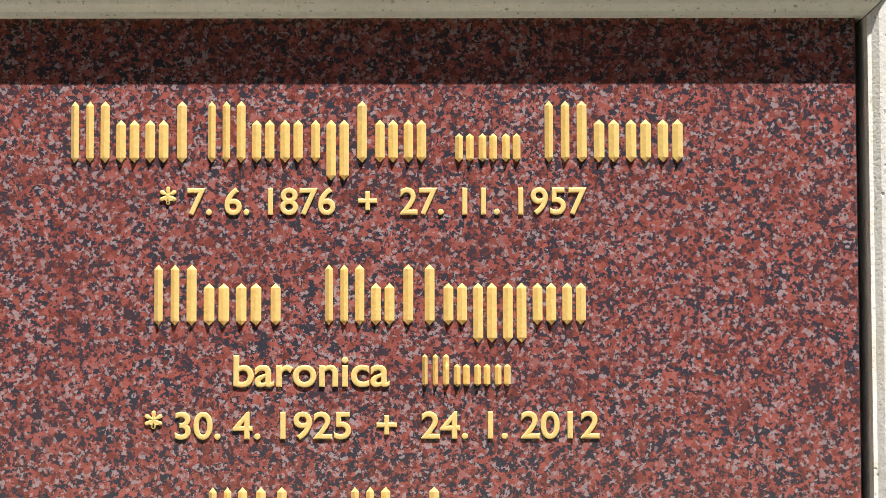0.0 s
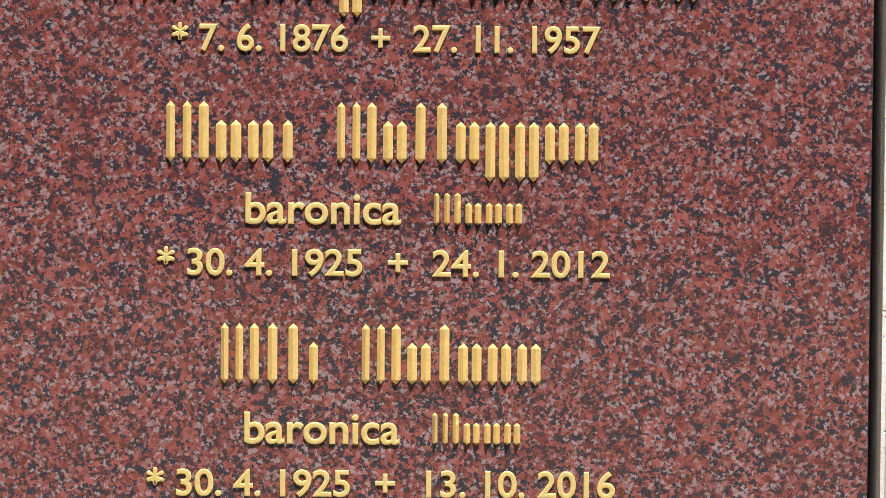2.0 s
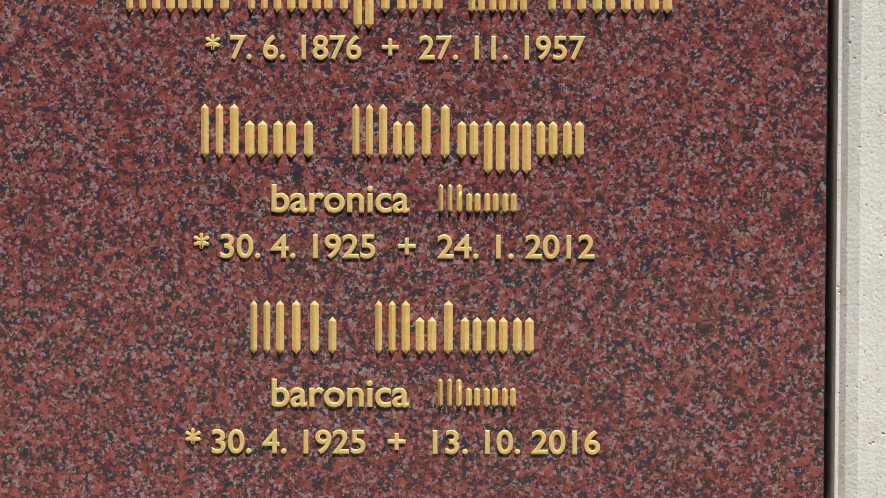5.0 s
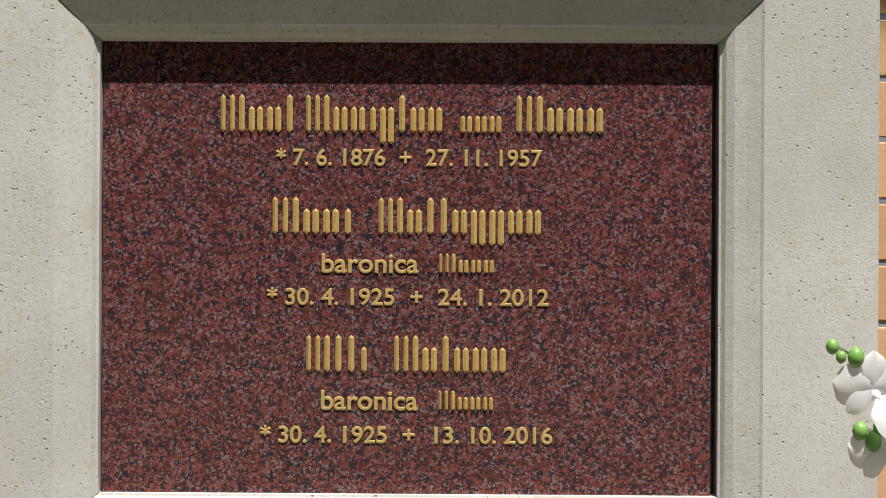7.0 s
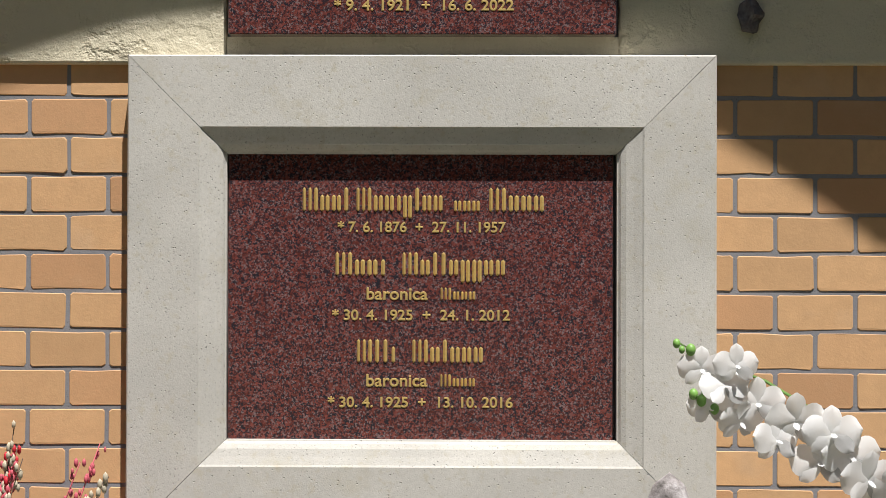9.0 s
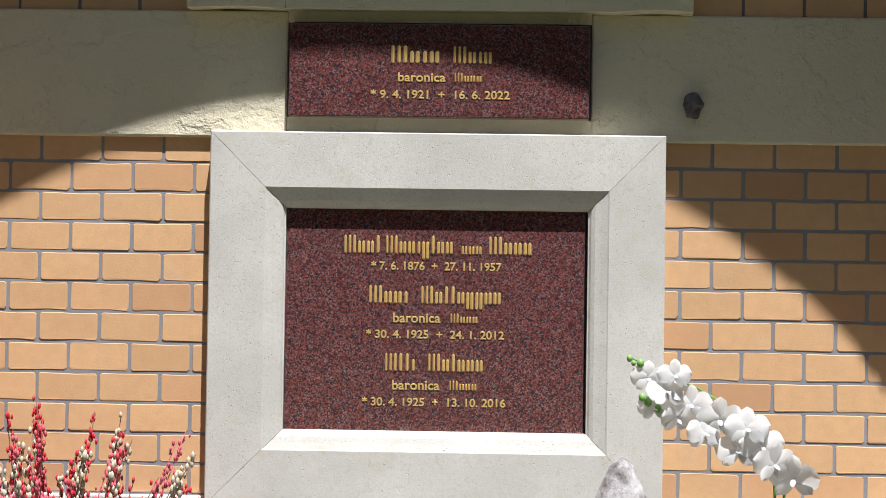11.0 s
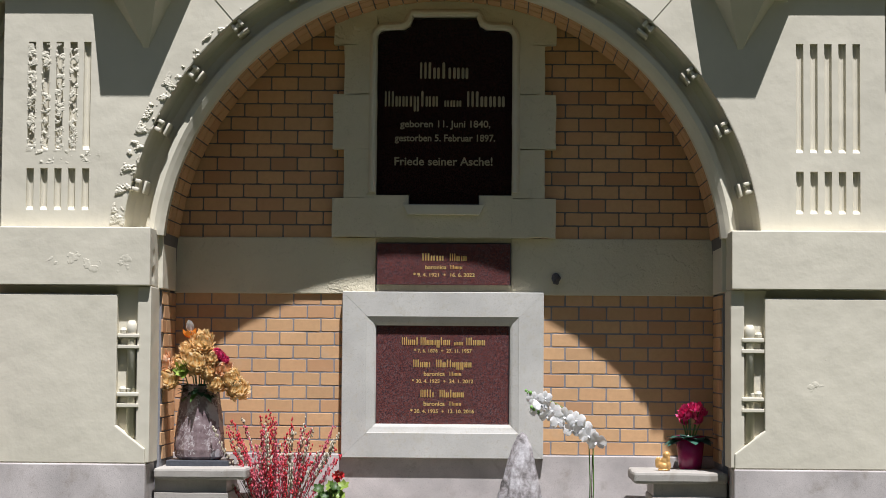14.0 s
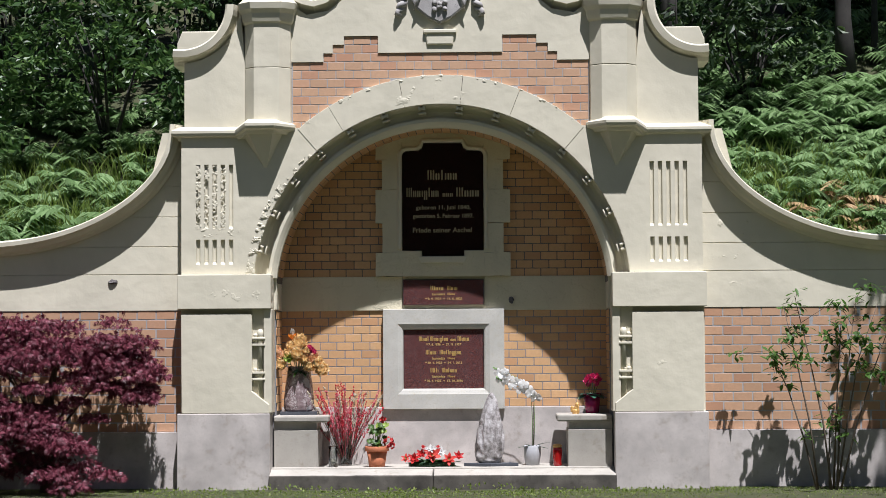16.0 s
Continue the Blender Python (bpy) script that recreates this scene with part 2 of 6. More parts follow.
def tube(bm, pts, radii, n=6):
    """A round stem along pts."""
    pts = [Vector(p) for p in pts]
    if not hasattr(radii, "__len__"):
        radii = [radii] * len(pts)
    rings = []
    for i, (p, r) in enumerate(zip(pts, radii)):
        d = (pts[min(i + 1, len(pts) - 1)] - pts[max(i - 1, 0)]).normalized()
        a = d.orthogonal().normalized() if abs(d.x) > 0.9 else d.cross(Vector((1, 0, 0))).normalized()
        b = d.cross(a)
        rings.append([p + r * (math.cos(2 * math.pi * k / n) * a + math.sin(2 * math.pi * k / n) * b) for k in range(n)])
    return loft(bm, rings)


def dented(bm, amount, scale, seed=0.0):
    for v in bm.verts:
        v.co += amount * noise.noise_vector(v.co * scale + Vector((seed, seed * 1.7, 0)))
    return bm


def mesh_stuff(name, verts, faces, material, label, category, parent=None, kind="stuff"):
    me = bpy.data.meshes.new(name)
    me.from_pydata([tuple(v) for v in verts], [], faces)
    me.materials.append(material)
    ob = new(name, me)
    ob.parent = parent
    return tagged(ob, label, category, kind=kind)


# ---- the ground and the slope behind ----
def slope(x, y):
    """Height of the ground: level grass in front of the wall, a rising wooded bank behind it."""
    z = 0.0
    if y > 0.7:
        z = 1.25 * min(1.0, (y - 0.7) / 0.8) + 0.42 * max(0.0, y - 1.5)
        z = min(z, 30 + 0.05 * y)
    bumpy = 0.12 if y > 0.7 else 0.015
    return z + bumpy * noise.noise(Vector((x * 0.7, y * 0.7, 3.0))) - (0.01 if y < 0.7 else 0.0)


def make_ground():
    xs = np.concatenate([-np.geomspace(160, 9, 10), np.linspace(-8, 8, 65), np.geomspace(9, 160, 10)])
    ys = np.concatenate([-np.geomspace(160, 6, 10), np.linspace(-5, 0.6, 24), np.linspace(0.8, 26, 70), np.geomspace(28, 200, 10)])
    verts = [(x, y, slope(x, y)) for y in ys for x in xs]
    n = len(xs)
    faces = [(j * n + i, j * n + i + 1, (j + 1) * n + i + 1, (j + 1) * n + i) for j in range(len(ys) - 1) for i in range(n - 1)]
    m = Mat("woodland soil and moss", 0.95)
    a = m.noise(6, 6, 0.65)
    c = m.ramp(a, [(0.3, (0.022, 0.026, 0.010)), (0.5, (0.045, 0.052, 0.018)), (0.7, (0.06, 0.048, 0.028))])
    m.color(c)
    m.bump(m.noise(40, 5), 0.6, 0.03)
    ob = mesh_stuff("ground", verts, faces, m.m, "mossy woodland ground with short grass rising behind the wall", "ground", kind="structure")
    for p in ob.data.polygons:
        p.use_smooth = True


make_ground()

# ---- wall of the monument ----
ARC_Z, R_OUT, R_IN, R_FIL, R_SOF = 1.86, 2.10, 1.82, 1.70, 1.61
D_WING, D_FACE, D_RING, D_GAB = 0.50, 0.69, 0.694, 0.655


def sx(bm, s, x0, x1, y0, y1, z0, z1, bevel=0.0):
    a, b = sorted((s * x0, s * x1))
    return box(bm, a, b, y0, y1, z0, z1, bevel)


brick_meshes = {}


def brick_mesh(w, h, mat, g=0.0042, form=0):
    key = (round(w, 3), round(h, 3), mat.name, g, form)
    if key not in brick_meshes:
        d, c, k = 0.03, 0.0014, 0.0045
        x, z = w / 2 - g, h / 2 - g
        rnd = random.Random(str(key))
        m = min(k, x * 0.4)
        ring = [(-x + m, -z), (-x * 0.3, -z), (x * 0.35, -z), (x - m, -z), (x, -z + m), (x, z - m), (x - m, z), (x * 0.3, z), (-x * 0.35, z), (-x + m, z), (-x, z - m), (-x, -z + m)]
        ring = [(px + rnd.gauss(0, 0.0005), pz + rnd.gauss(0, 0.0007)) for px, pz in ring]
        n = len(ring)
        vs = [(px, d, pz) for px, pz in ring] + [(px, c, pz) for px, pz in ring]
        vs += [(px - math.copysign(c, px), rnd.uniform(0, 0.0005), pz - math.copysign(c, pz)) for px, pz in ring]
        fs = [tuple(range(2 * n, 3 * n))]
        for a in (0, n):
            fs += [(a + i, a + (i + 1) % n, a + n + (i + 1) % n, a + n + i) for i in range(n)]
        me = bpy.data.meshes.new("brick")
        me.from_pydata(vs, [], fs)
        me.materials.append(mat)
        brick_meshes[key] = me
    return brick_meshes[key]


def lay(parent, x0, x1, z0, z1, y, course, length, mat, span=None, turn=None, phase=0.0, gap=0.0042):
    """Bricks in running bond on a wall face. span(zmid) gives the stretches of x that are walled."""
    rows = max(1, round((z1 - z0) / course))
    h = (z1 - z0) / rows
    rnd = random.Random(round(z0 * 100) + round(x0 * 7))
    for r in range(rows):
        zc = z0 + (r + 0.5) * h
        for a, b in (span(zc) if span else [(x0, x1)]):
            k = math.floor((a - x0) / length) - 1
            left = x0 + (k + (0.5 if r % 2 else 0.0) + phase) * length
            while left < b - 0.012:
                l, rr = max(left, a), min(left + length, b)
                left += length
                if rr - l < 0.02:
                    continue
                ob = new("brick", brick_mesh(rr - l, h, mat, gap, rnd.randrange(6)))
                xc = (l + rr) / 2
                m = Matrix.Translation((xc, y + rnd.uniform(-0.0008, 0.0008), zc))
                m = m @ Matrix.Rotation(rnd.gauss(0, 0.006), 4, "Y") @ Matrix.Rotation(rnd.gauss(0, 0.004), 4, "Z")
                if turn:
                    m = turn(xc) @ m
                ob.matrix_world = m
                ob.parent = parent


def structure(name, bm, mat, label, category, smooth=False):
    return tagged(part(name, bm, mat, smooth=smooth), label, category, kind="structure")


def arc(r, a0, a1, n, cz=ARC_Z):
    return [(r * math.cos(radians(a0 + (a1 - a0) * i / n)), cz + r * math.sin(radians(a0 + (a1 - a0) * i / n))) for i in range(n + 1)]


def swept(bm, section, a0, a1, n):
    """Sweeps a closed section of (radius, depth) round the arch."""
    rings = []
    for i in range(n + 1):
        a = radians(a0 + (a1 - a0) * i / n)
        rings.append([(r * math.cos(a), -d, ARC_Z + r * math.sin(a)) for r, d in section])
    return loft(bm, rings)


# niche back wall, mortar ground behind the bricks
bm = bmesh.new()
box(bm, -1.75, 1.75, 0.0018, 0.42, 0.0, 3.62)
wall_niche = structure("wall_niche", bm, M_MORTAR, "niche back wall of yellow brick with grey mortar joints", "brick wall")
wall_tympanum = structure("wall_tympanum", box(bmesh.new(), -1.74, 1.74, -0.0015, 0.05, 2.03, 3.6), M_JOINTSHADE, "shaded brick wall under the arch", "brick wall")

# soffit of brick under the arch and the brick cheeks of the niche
bm = bmesh.new()
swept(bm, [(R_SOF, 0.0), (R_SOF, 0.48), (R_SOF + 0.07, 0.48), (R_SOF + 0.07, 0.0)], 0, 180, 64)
arch_soffit = structure("wall_soffit", bm, M_JOINTSHADE, "brick soffit of the round arch", "arch soffit")
for i in range(56):
    a = radians(6 + 168 * (i + 0.5) / 56)
    for j, (d0, d1) in enumerate(((0.02, 0.24), (0.25, 0.40), (0.41, 0.475))):
        ob = new("brick", brick_mesh(0.0845, d1 - d0, M_BRICK))
        rot = Matrix(((-math.sin(a), math.cos(a), 0, 0), (0, 0, 1, 0), (math.cos(a), math.sin(a), 0, 0), (0, 0, 0, 1)))
        ob.matrix_world = Matrix.Translation(((R_SOF - 0.008) * math.cos(a), -(d0 + d1) / 2, ARC_Z + (R_SOF - 0.008) * math.sin(a))) @ rot
        ob.parent = arch_soffit
for s, nm in ((-1, "wall_cheek_west"), (1, "wall_cheek_east")):
    bm = bmesh.new()
    sx(bm, s, 1.618, 1.75, -0.461, 0.0, 0.0, 1.70)
    cheek = structure(nm, bm, M_MORTAR, "brick side wall of the niche", "brick wall")
    for r in range(12):
        z = 0.72 + (r + 0.5) * 0.0815
        cuts = (0.0, 0.16, 0.32, 0.46) if r % 2 else (0.0, 0.08, 0.24, 0.40)
        for c0, c1 in zip(cuts, cuts[1:]):
            ob = new("brick", brick_mesh(c1 - c0, 0.0815, M_BRICK))
            ob.matrix_world = Matrix.Translation((s * 1.610, -(c0 + c1) / 2, z)) @ Matrix.Rotation(-s * math.pi / 2, 4, "Z")
            ob.parent = cheek

# painted band across the niche
bm = bmesh.new()
box(bm, -1.62, -0.405, -0.016, 0.03, 1.70, 2.04, 0.006)
box(bm, 0.405, 1.62, -0.016, 0.03, 1.70, 2.04, 0.006)
box(bm, -0.405, 0.405, -0.016, 0.03, 2.012, 2.04)
box(bm, -0.405, 0.405, -0.012, 0.03, 1.70, 1.757)
structure("trim_band", bm, M_FLAKE, "flaking cream-painted stone band across the niche", "stone band")

# low plinth behind the flowers, platform, and step
bm = box(bmesh.new(), -1.62, 1.62, -0.022, 0.3, 0.0, 0.745, 0.006)
structure("baseboard", bm, M_CEM, "grey cement plinth at the back of the niche", "plinth")
bm = box(bmesh.new(), -1.64, 1.64, -0.62, 0.0, 0.0, 0.185, 0.004)
structure("floor", bm, M_SLAB, "pale stone floor of the niche", "floor slab")
bm = bmesh.new()
for a, b in ((-1.655, -0.09), (-0.086, 1.655)):
    box(bm, a, b, -0.80, -0.55, -0.05, 0.19, 0.012, 3)
bmesh.ops.subdivide_edges(bm, edges=[e for e in bm.edges if e.calc_length() > 0.3], cuts=14, use_grid_fill=True)
dented(bm, 0.005, 7.0)
for v in bm.verts:
    # the top falls away towards the grass
    if v.co.z > 0:
        v.co.z -= 0.065 * min(1.0, max(0.0, (-0.56 - v.co.y) / 0.24)) * min(1.0, v.co.z / 0.18)
kerb = structure("floor_kerb", bm, M_KERB, "worn cement kerb along the niche floor, dark sides and pale top, cracked in the middle", "kerb")
# up-facing faces take the pale slab material, the sides the dark kerb one
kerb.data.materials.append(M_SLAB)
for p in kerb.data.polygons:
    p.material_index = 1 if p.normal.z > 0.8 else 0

# upper front: arch ring, spandrels with flutes, moulding


def spandrel(s):
    """The flat painted face between ring, impost and cornice, with two rows of five flutes sunk into it."""
    bm = bmesh.new()
    outline = arc(R_IN, 6, 56, 24)
    outline += [(2.505, 3.46), (2.505, 2.045)]
    outline[-3:-2] = [(R_IN * math.cos(radians(56)), 3.46)]
    outline = [(x, z) for x, z in outline]
    loops = [outline]
    flutes = []
    for k in range(5):
        xc = 2.024 + k * 0.0795
        for z0, z1 in ((2.49, 3.11), (2.145, 2.385)):
            flutes.append((xc, z0, z1))
            loops.append([(xc - 0.021, z0), (xc + 0.021, z0), (xc + 0.021, z1), (xc - 0.021, z1)])
    edges = []
    for lp in loops:
        vs = [bm.verts.new((s * x, -D_FACE, z)) for x, z in lp]
        edges += [bm.edges.new((vs[i], vs[(i + 1) % len(vs)])) for i in range(len(vs))]
    bmesh.ops.triangle_fill(bm, use_beauty=True, use_dissolve=False, edges=edges)
    x = s * 2.505
    v = [bm.verts.new(q) for q in ((x, -D_FACE, 2.045), (x, -D_FACE, 3.46), (x, -0.4, 3.46), (x, -0.4, 2.045))]
    bm.faces.new(v)
    bmesh.ops.remove_doubles(bm, verts=bm.verts, dist=0.0005)
    bmesh.ops.recalc_face_normals(bm, faces=bm.faces)
    return bm, flutes


def flute(s, xc, z0, z1):
    """One sunk flute: a hollow channel with a flat head and a sloping foot."""
    bm = bmesh.new()
    rows = []
    for z, k in ((z0, 0.0), (z0 + 0.022, 1.0), (z1 - 0.004, 1.0), (z1, 0.0)):
        row = []
        for i in range(7):
            a = math.pi * i / 6
            row.append(bm.verts.new((s * (xc - 0.0212 * math.cos(a)), -D_FACE + 0.001 + k * 0.030 * math.sin(a) ** 0.7, z)))
        rows.append(row)
    for r0, r1 in zip(rows, rows[1:]):
        for i in range(6):
            bm.faces.new((r0[i], r0[i + 1], r1[i + 1], r1[i]))
    bmesh.ops.recalc_face_normals(bm, faces=bm.faces)
    return bm


def ring_piece(a0, a1):
    bm = bmesh.new()
    o = arc(R_OUT, a0, a1, 10)
    i = arc(R_IN, a1, a0, 10)
    prism(bm, o + i, -D_RING, -0.3, 0.0025)
    return bm


def pilaster(s, group="pilasters"):
    side = "fluted cream-painted pilaster with cornice, pitted impost and cement plinth"
    th = thing("pilaster", (s * 2.1, -0.6, 0), side, "pilaster", group)

    def put(name, bm, mat, label="", parent=th, smooth=False):
        ob = part(name, bm, mat, None, label, smooth)
        ob.parent = parent
        ob.matrix_parent_inverse = parent.matrix_world.inverted()
        return ob
    # plinth
    bm = sx(bmesh.new(), s, 1.645, 2.535, -0.76, -0.1, -0.05, 0.715, 0.008)
    put("plinth", bm, M_CEM, "grey stained cement plinth")
    # shaft with its lower inner corner running out in a splay
    pts = [(1.650, 0.715), (2.492, 0.715), (2.500, 1.668), (1.816, 1.668), (1.816, 0.93), (1.650, 0.80)]
    bm = prism(bmesh.new(), [(s * x, z) for x, z in pts], -0.754, -0.30, 0.008)
    put("shaft", bm, M_PAINT)
    put("shaft_core", sx(bmesh.new(), s, 1.83, 2.515, -0.66, -0.1, 0.715, 1.715), M_PAINT)
    # set-back corner with colonnettes
    bm = sx(bmesh.new(), s, 1.63, 1.829, -0.700, -0.1, 0.72, 1.713)
    put("corner_core", bm, M_PAINT)
    bm = sx(bmesh.new(), s, 1.628, 1.705, -0.740, -0.46, 0.72, 1.713, 0.006)
    put("jamb_stone", bm, M_PAINT, "cream jamb stone with chipped edge")
    for x in (1.738,):
        bm = bmesh.new()
        prof = [(0.026, 0.0), (0.024, 0.58), (0.031, 0.60), (0.031, 0.63), (0.018, 0.66)]
        lathe(bm, [(r, z) for r, z in prof], 12, (s * x, -0.718, 0.86 if x < 1.75 else 0.98))
        put("colonnette", bm, M_PAINT, smooth=True)
    for z in (1.03, 1.36):
        bm = bmesh.new()
        sx(bm, s, 1.69, 1.815, -0.748, -0.50, z, z + 0.022, 0.004)
        sx(bm, s, 1.725, 1.80, -0.718, -0.50, z + 0.022, z + 0.060, 0.006)
        sx(bm, s, 1.69, 1.815, -0.750, -0.50, z + 0.060, z + 0.085, 0.006)
        lathe(bm, [(0.0, 0), (0.02, 0.004), (0.022, 0.02), (0.012, 0.035), (0, 0.036)], 10, (s * 1.742, -0.722, z + 0.085))
        lathe(bm, [(0.0, 0), (0.02, 0.004), (0.022, 0.02), (0.012, 0.035), (0, 0.036)], 10, (s * 1.785, -0.722, z + 0.085))
        put("capital", bm, M_PAINT)
    # impost block, which runs back into the niche
    bm = sx(bmesh.new(), s, 1.632, 2.530, -0.775, -0.02, 1.715, 2.045, 0.006)
    bmesh.ops.subdivide_edges(bm, edges=[e for e in bm.edges if e.calc_length() > 0.2], cuts=40, use_grid_fill=True)
    rnd = random.Random(5 + s)
    pits = [(Vector((s * 1.632, rnd.uniform(-0.74, -0.3), rnd.uniform(1.76, 2.0))), rnd.uniform(0.02, 0.05)) for _ in range(6)]
    for v in bm.verts:
        for c, r in pits:
            d = (v.co - c).length
            if d < r * 1.6:
                v.co += Vector((s * 0.6 if abs(c.x) < 1.64 else 0, 0.9 if c.y < -0.76 else 0, 0)) * 0.009 * (1 - d / (1.6 * r))
    put("impost", bm, M_PAINT, "pitted cream impost block")
    put("impost_return", sx(bmesh.new(), s, 1.606, 1.64, -0.50, -0.047, 1.708, 2.048, 0.006), M_PAINT)
    face, channels = spandrel(s)
    put("fluted_face", face, M_PAINT, "flat face with two rows of five flutes")
    for ch in channels:
        put("flute", flute(s, *ch), M_PAINT)
    put("face_core", sx(bmesh.new(), s, 1.95, 2.50, -D_FACE + 0.05, -0.2, 2.05, 3.46), M_PAINT)
    # cornice: straight run, then a faceted hood on a pointed corbel
    prof = [(0.0, 3.41), (0.02, 3.41), (0.035, 3.435), (0.075, 3.45), (0.085, 3.475), (0.085, 3.50), (0.0, 3.545)]
    plan = [(2.60, -0.30), (2.60, -0.74), (1.98, -0.74), (1.86, -0.93), (1.58, -0.93), (1.40, -0.70), (1.40, -0.30)]
    core = [(2.515, -0.30), (2.515, -0.655), (1.96, -0.655), (1.84, -0.845), (1.60, -0.845), (1.485, -0.66), (1.485, -0.30)]
    rings = []
    for o, z in prof:
        k = o / 0.085
        rings.append([(s * (c[0] + (p[0] - c[0]) * k), c[1] + (p[1] - c[1]) * k, z - (0.065 if c[0] > 1.9 else 0.015)) for p, c in zip(plan, core)])
    put("cornice", loft(bmesh.new(), rings), M_PAINT)
    tip = Vector((s * 1.69, -0.66, 3.03))
    top = [(1.94, -0.645), (1.835, -0.83), (1.605, -0.83), (1.50, -0.645)]
    mid = [(1.74, -0.645), (1.71, -0.70), (1.67, -0.70), (1.64, -0.645)]
    rings = [[(s * x, y, 3.43) for x, y in top], [(s * x, y, 3.40) for x, y in top], [(s * x, y, 3.10) for x, y in mid], [(s * (1.69 + (x - 1.69) * 0.5), y * 0.5 - 0.325, 3.04) for x, y in mid]]
    put("corbel", loft(bmesh.new(), rings), M_PAINT, "pointed faceted corbel")
    # upper shaft above the cornice
    oct_ = [(1.93, -0.50), (1.885, -0.68), (1.79, -0.79), (1.55, -0.79), (1.445, -0.70), (1.415, -0.50)]
    for z0, z1 in ((3.49, 4.035), (4.04, 4.52)):
        put("upper_shaft", plan_prism(bmesh.new(), [(s * x, y) for x, y in oct_], z0, z1, 0.004), M_PAINT)
    rings = []
    for o, z in ((0.0, 4.46), (0.02, 4.48), (0.03, 4.52), (0.035, 4.56), (0.06, 4.60), (0.07, 4.66), (0.02, 4.71)):
        rings.append([(s * (1.67 + (x - 1.67) * (1 + o / 0.27)), y - (0.45 + y) * 0 - o * (1 if y < -0.5 else 0), z) for x, y in oct_])
    put("cap", loft(bmesh.new(), rings), M_PAINT)
    bm = sx(bmesh.new(), s, 1.53, 1.82, -0.78, -0.42, 4.71, 5.6, 0.01)
    put("pedestal", bm, M_PAINT)
    return th


for s in (-1, 1):
    pilaster(s)

arch = thing("arch", (0, -0.6, 2.04), "round arch of cream-painted voussoirs with studded shaded moulding", "arch")


def under(parent, ob):
    ob.parent = parent
    ob.matrix_parent_inverse = parent.matrix_world.inverted()
    return ob


joints = [49, 68.5, 84, 101, 121, 131]
for a0, a1 in zip(joints, joints[1:]):
    under(arch, part("voussoir", ring_piece(a0 + 0.05, a1 - 0.05), M_PAINT))
bm = bmesh.new()
sec = [(R_IN + 0.03, 0.688), (R_IN - 0.004, 0.688)]
sec += [(R_IN - 0.010, 0.62), (R_IN - 0.028, 0.555), (R_IN - 0.058, 0.512), (R_IN - 0.098, 0.494), (R_IN - 0.124, 0.492)]
sec += [(R_FIL - 0.008, 0.578), (R_FIL - 0.040, 0.582), (R_FIL - 0.066, 0.565), (R_SOF - 0.004, 0.54), (R_SOF - 0.004, 0.47), (R_SOF + 0.08, 0.45), (R_IN + 0.03, 0.45)]
swept(bm, sec, 5.5, 174.5, 72)
under(arch, part("moulding", bm, M_PAINT, smooth=False))
for i in range(14):
    a = radians(14 + 152 * i / 13)
    bm = bmesh.new()
    for k in (-1, 1):
        box(bm, k * 0.024 - 0.011, k * 0.024 + 0.011, -0.034, 0.02, -0.026, 0.016, 0.005)
    box(bm, -0.020, 0.020, -0.022, 0.13, -0.018, 0.006, 0.003)
    box(bm, -0.037, 0.037, -0.014, 0.13, -0.058, -0.044, 0.003)
    ob = part("stud", bm, M_PAINT, smooth=True)
    ob.matrix_world = Matrix.Translation(((R_IN - 0.025) * math.cos(a), -0.640, ARC_Z + (R_IN - 0.025) * math.sin(a))) @ Matrix.Rotation(math.pi / 2 - a, 4, "Y")
    under(arch, ob)

# gable above the arch
bm = bmesh.new()
o = arc(R_OUT - 0.02, 44, 136, 30)
prism(bm, o + [(-1.5, 3.3), (-1.5, 4.355), (1.5, 4.355), (1.5, 3.3)], -D_GAB + 0.0025, 0.0)
wall_gable = structure("wall_gable", bm, M_MORTARL, "pinkish brick gable over the arch", "brick wall")


def gable_span(z):
    lim = math.sqrt(max(0.0, (R_OUT - 0.05) ** 2 - (z - ARC_Z - 0.04) ** 2)) if z - ARC_Z < R_OUT else 0.0
    if z > 4.267:
        out = [(-0.93, -0.60), (0.60, 0.93)]
    elif z > 4.184:
        out = [(-1.04, -0.60), (0.60, 1.04)]
    elif z > 4.101:
        out = [(-1.13, 1.13)]
    else:
        out = [(-1.43, -lim), (lim, 1.43)] if lim > 0.02 else [(-1.43, 1.43)]
    return out


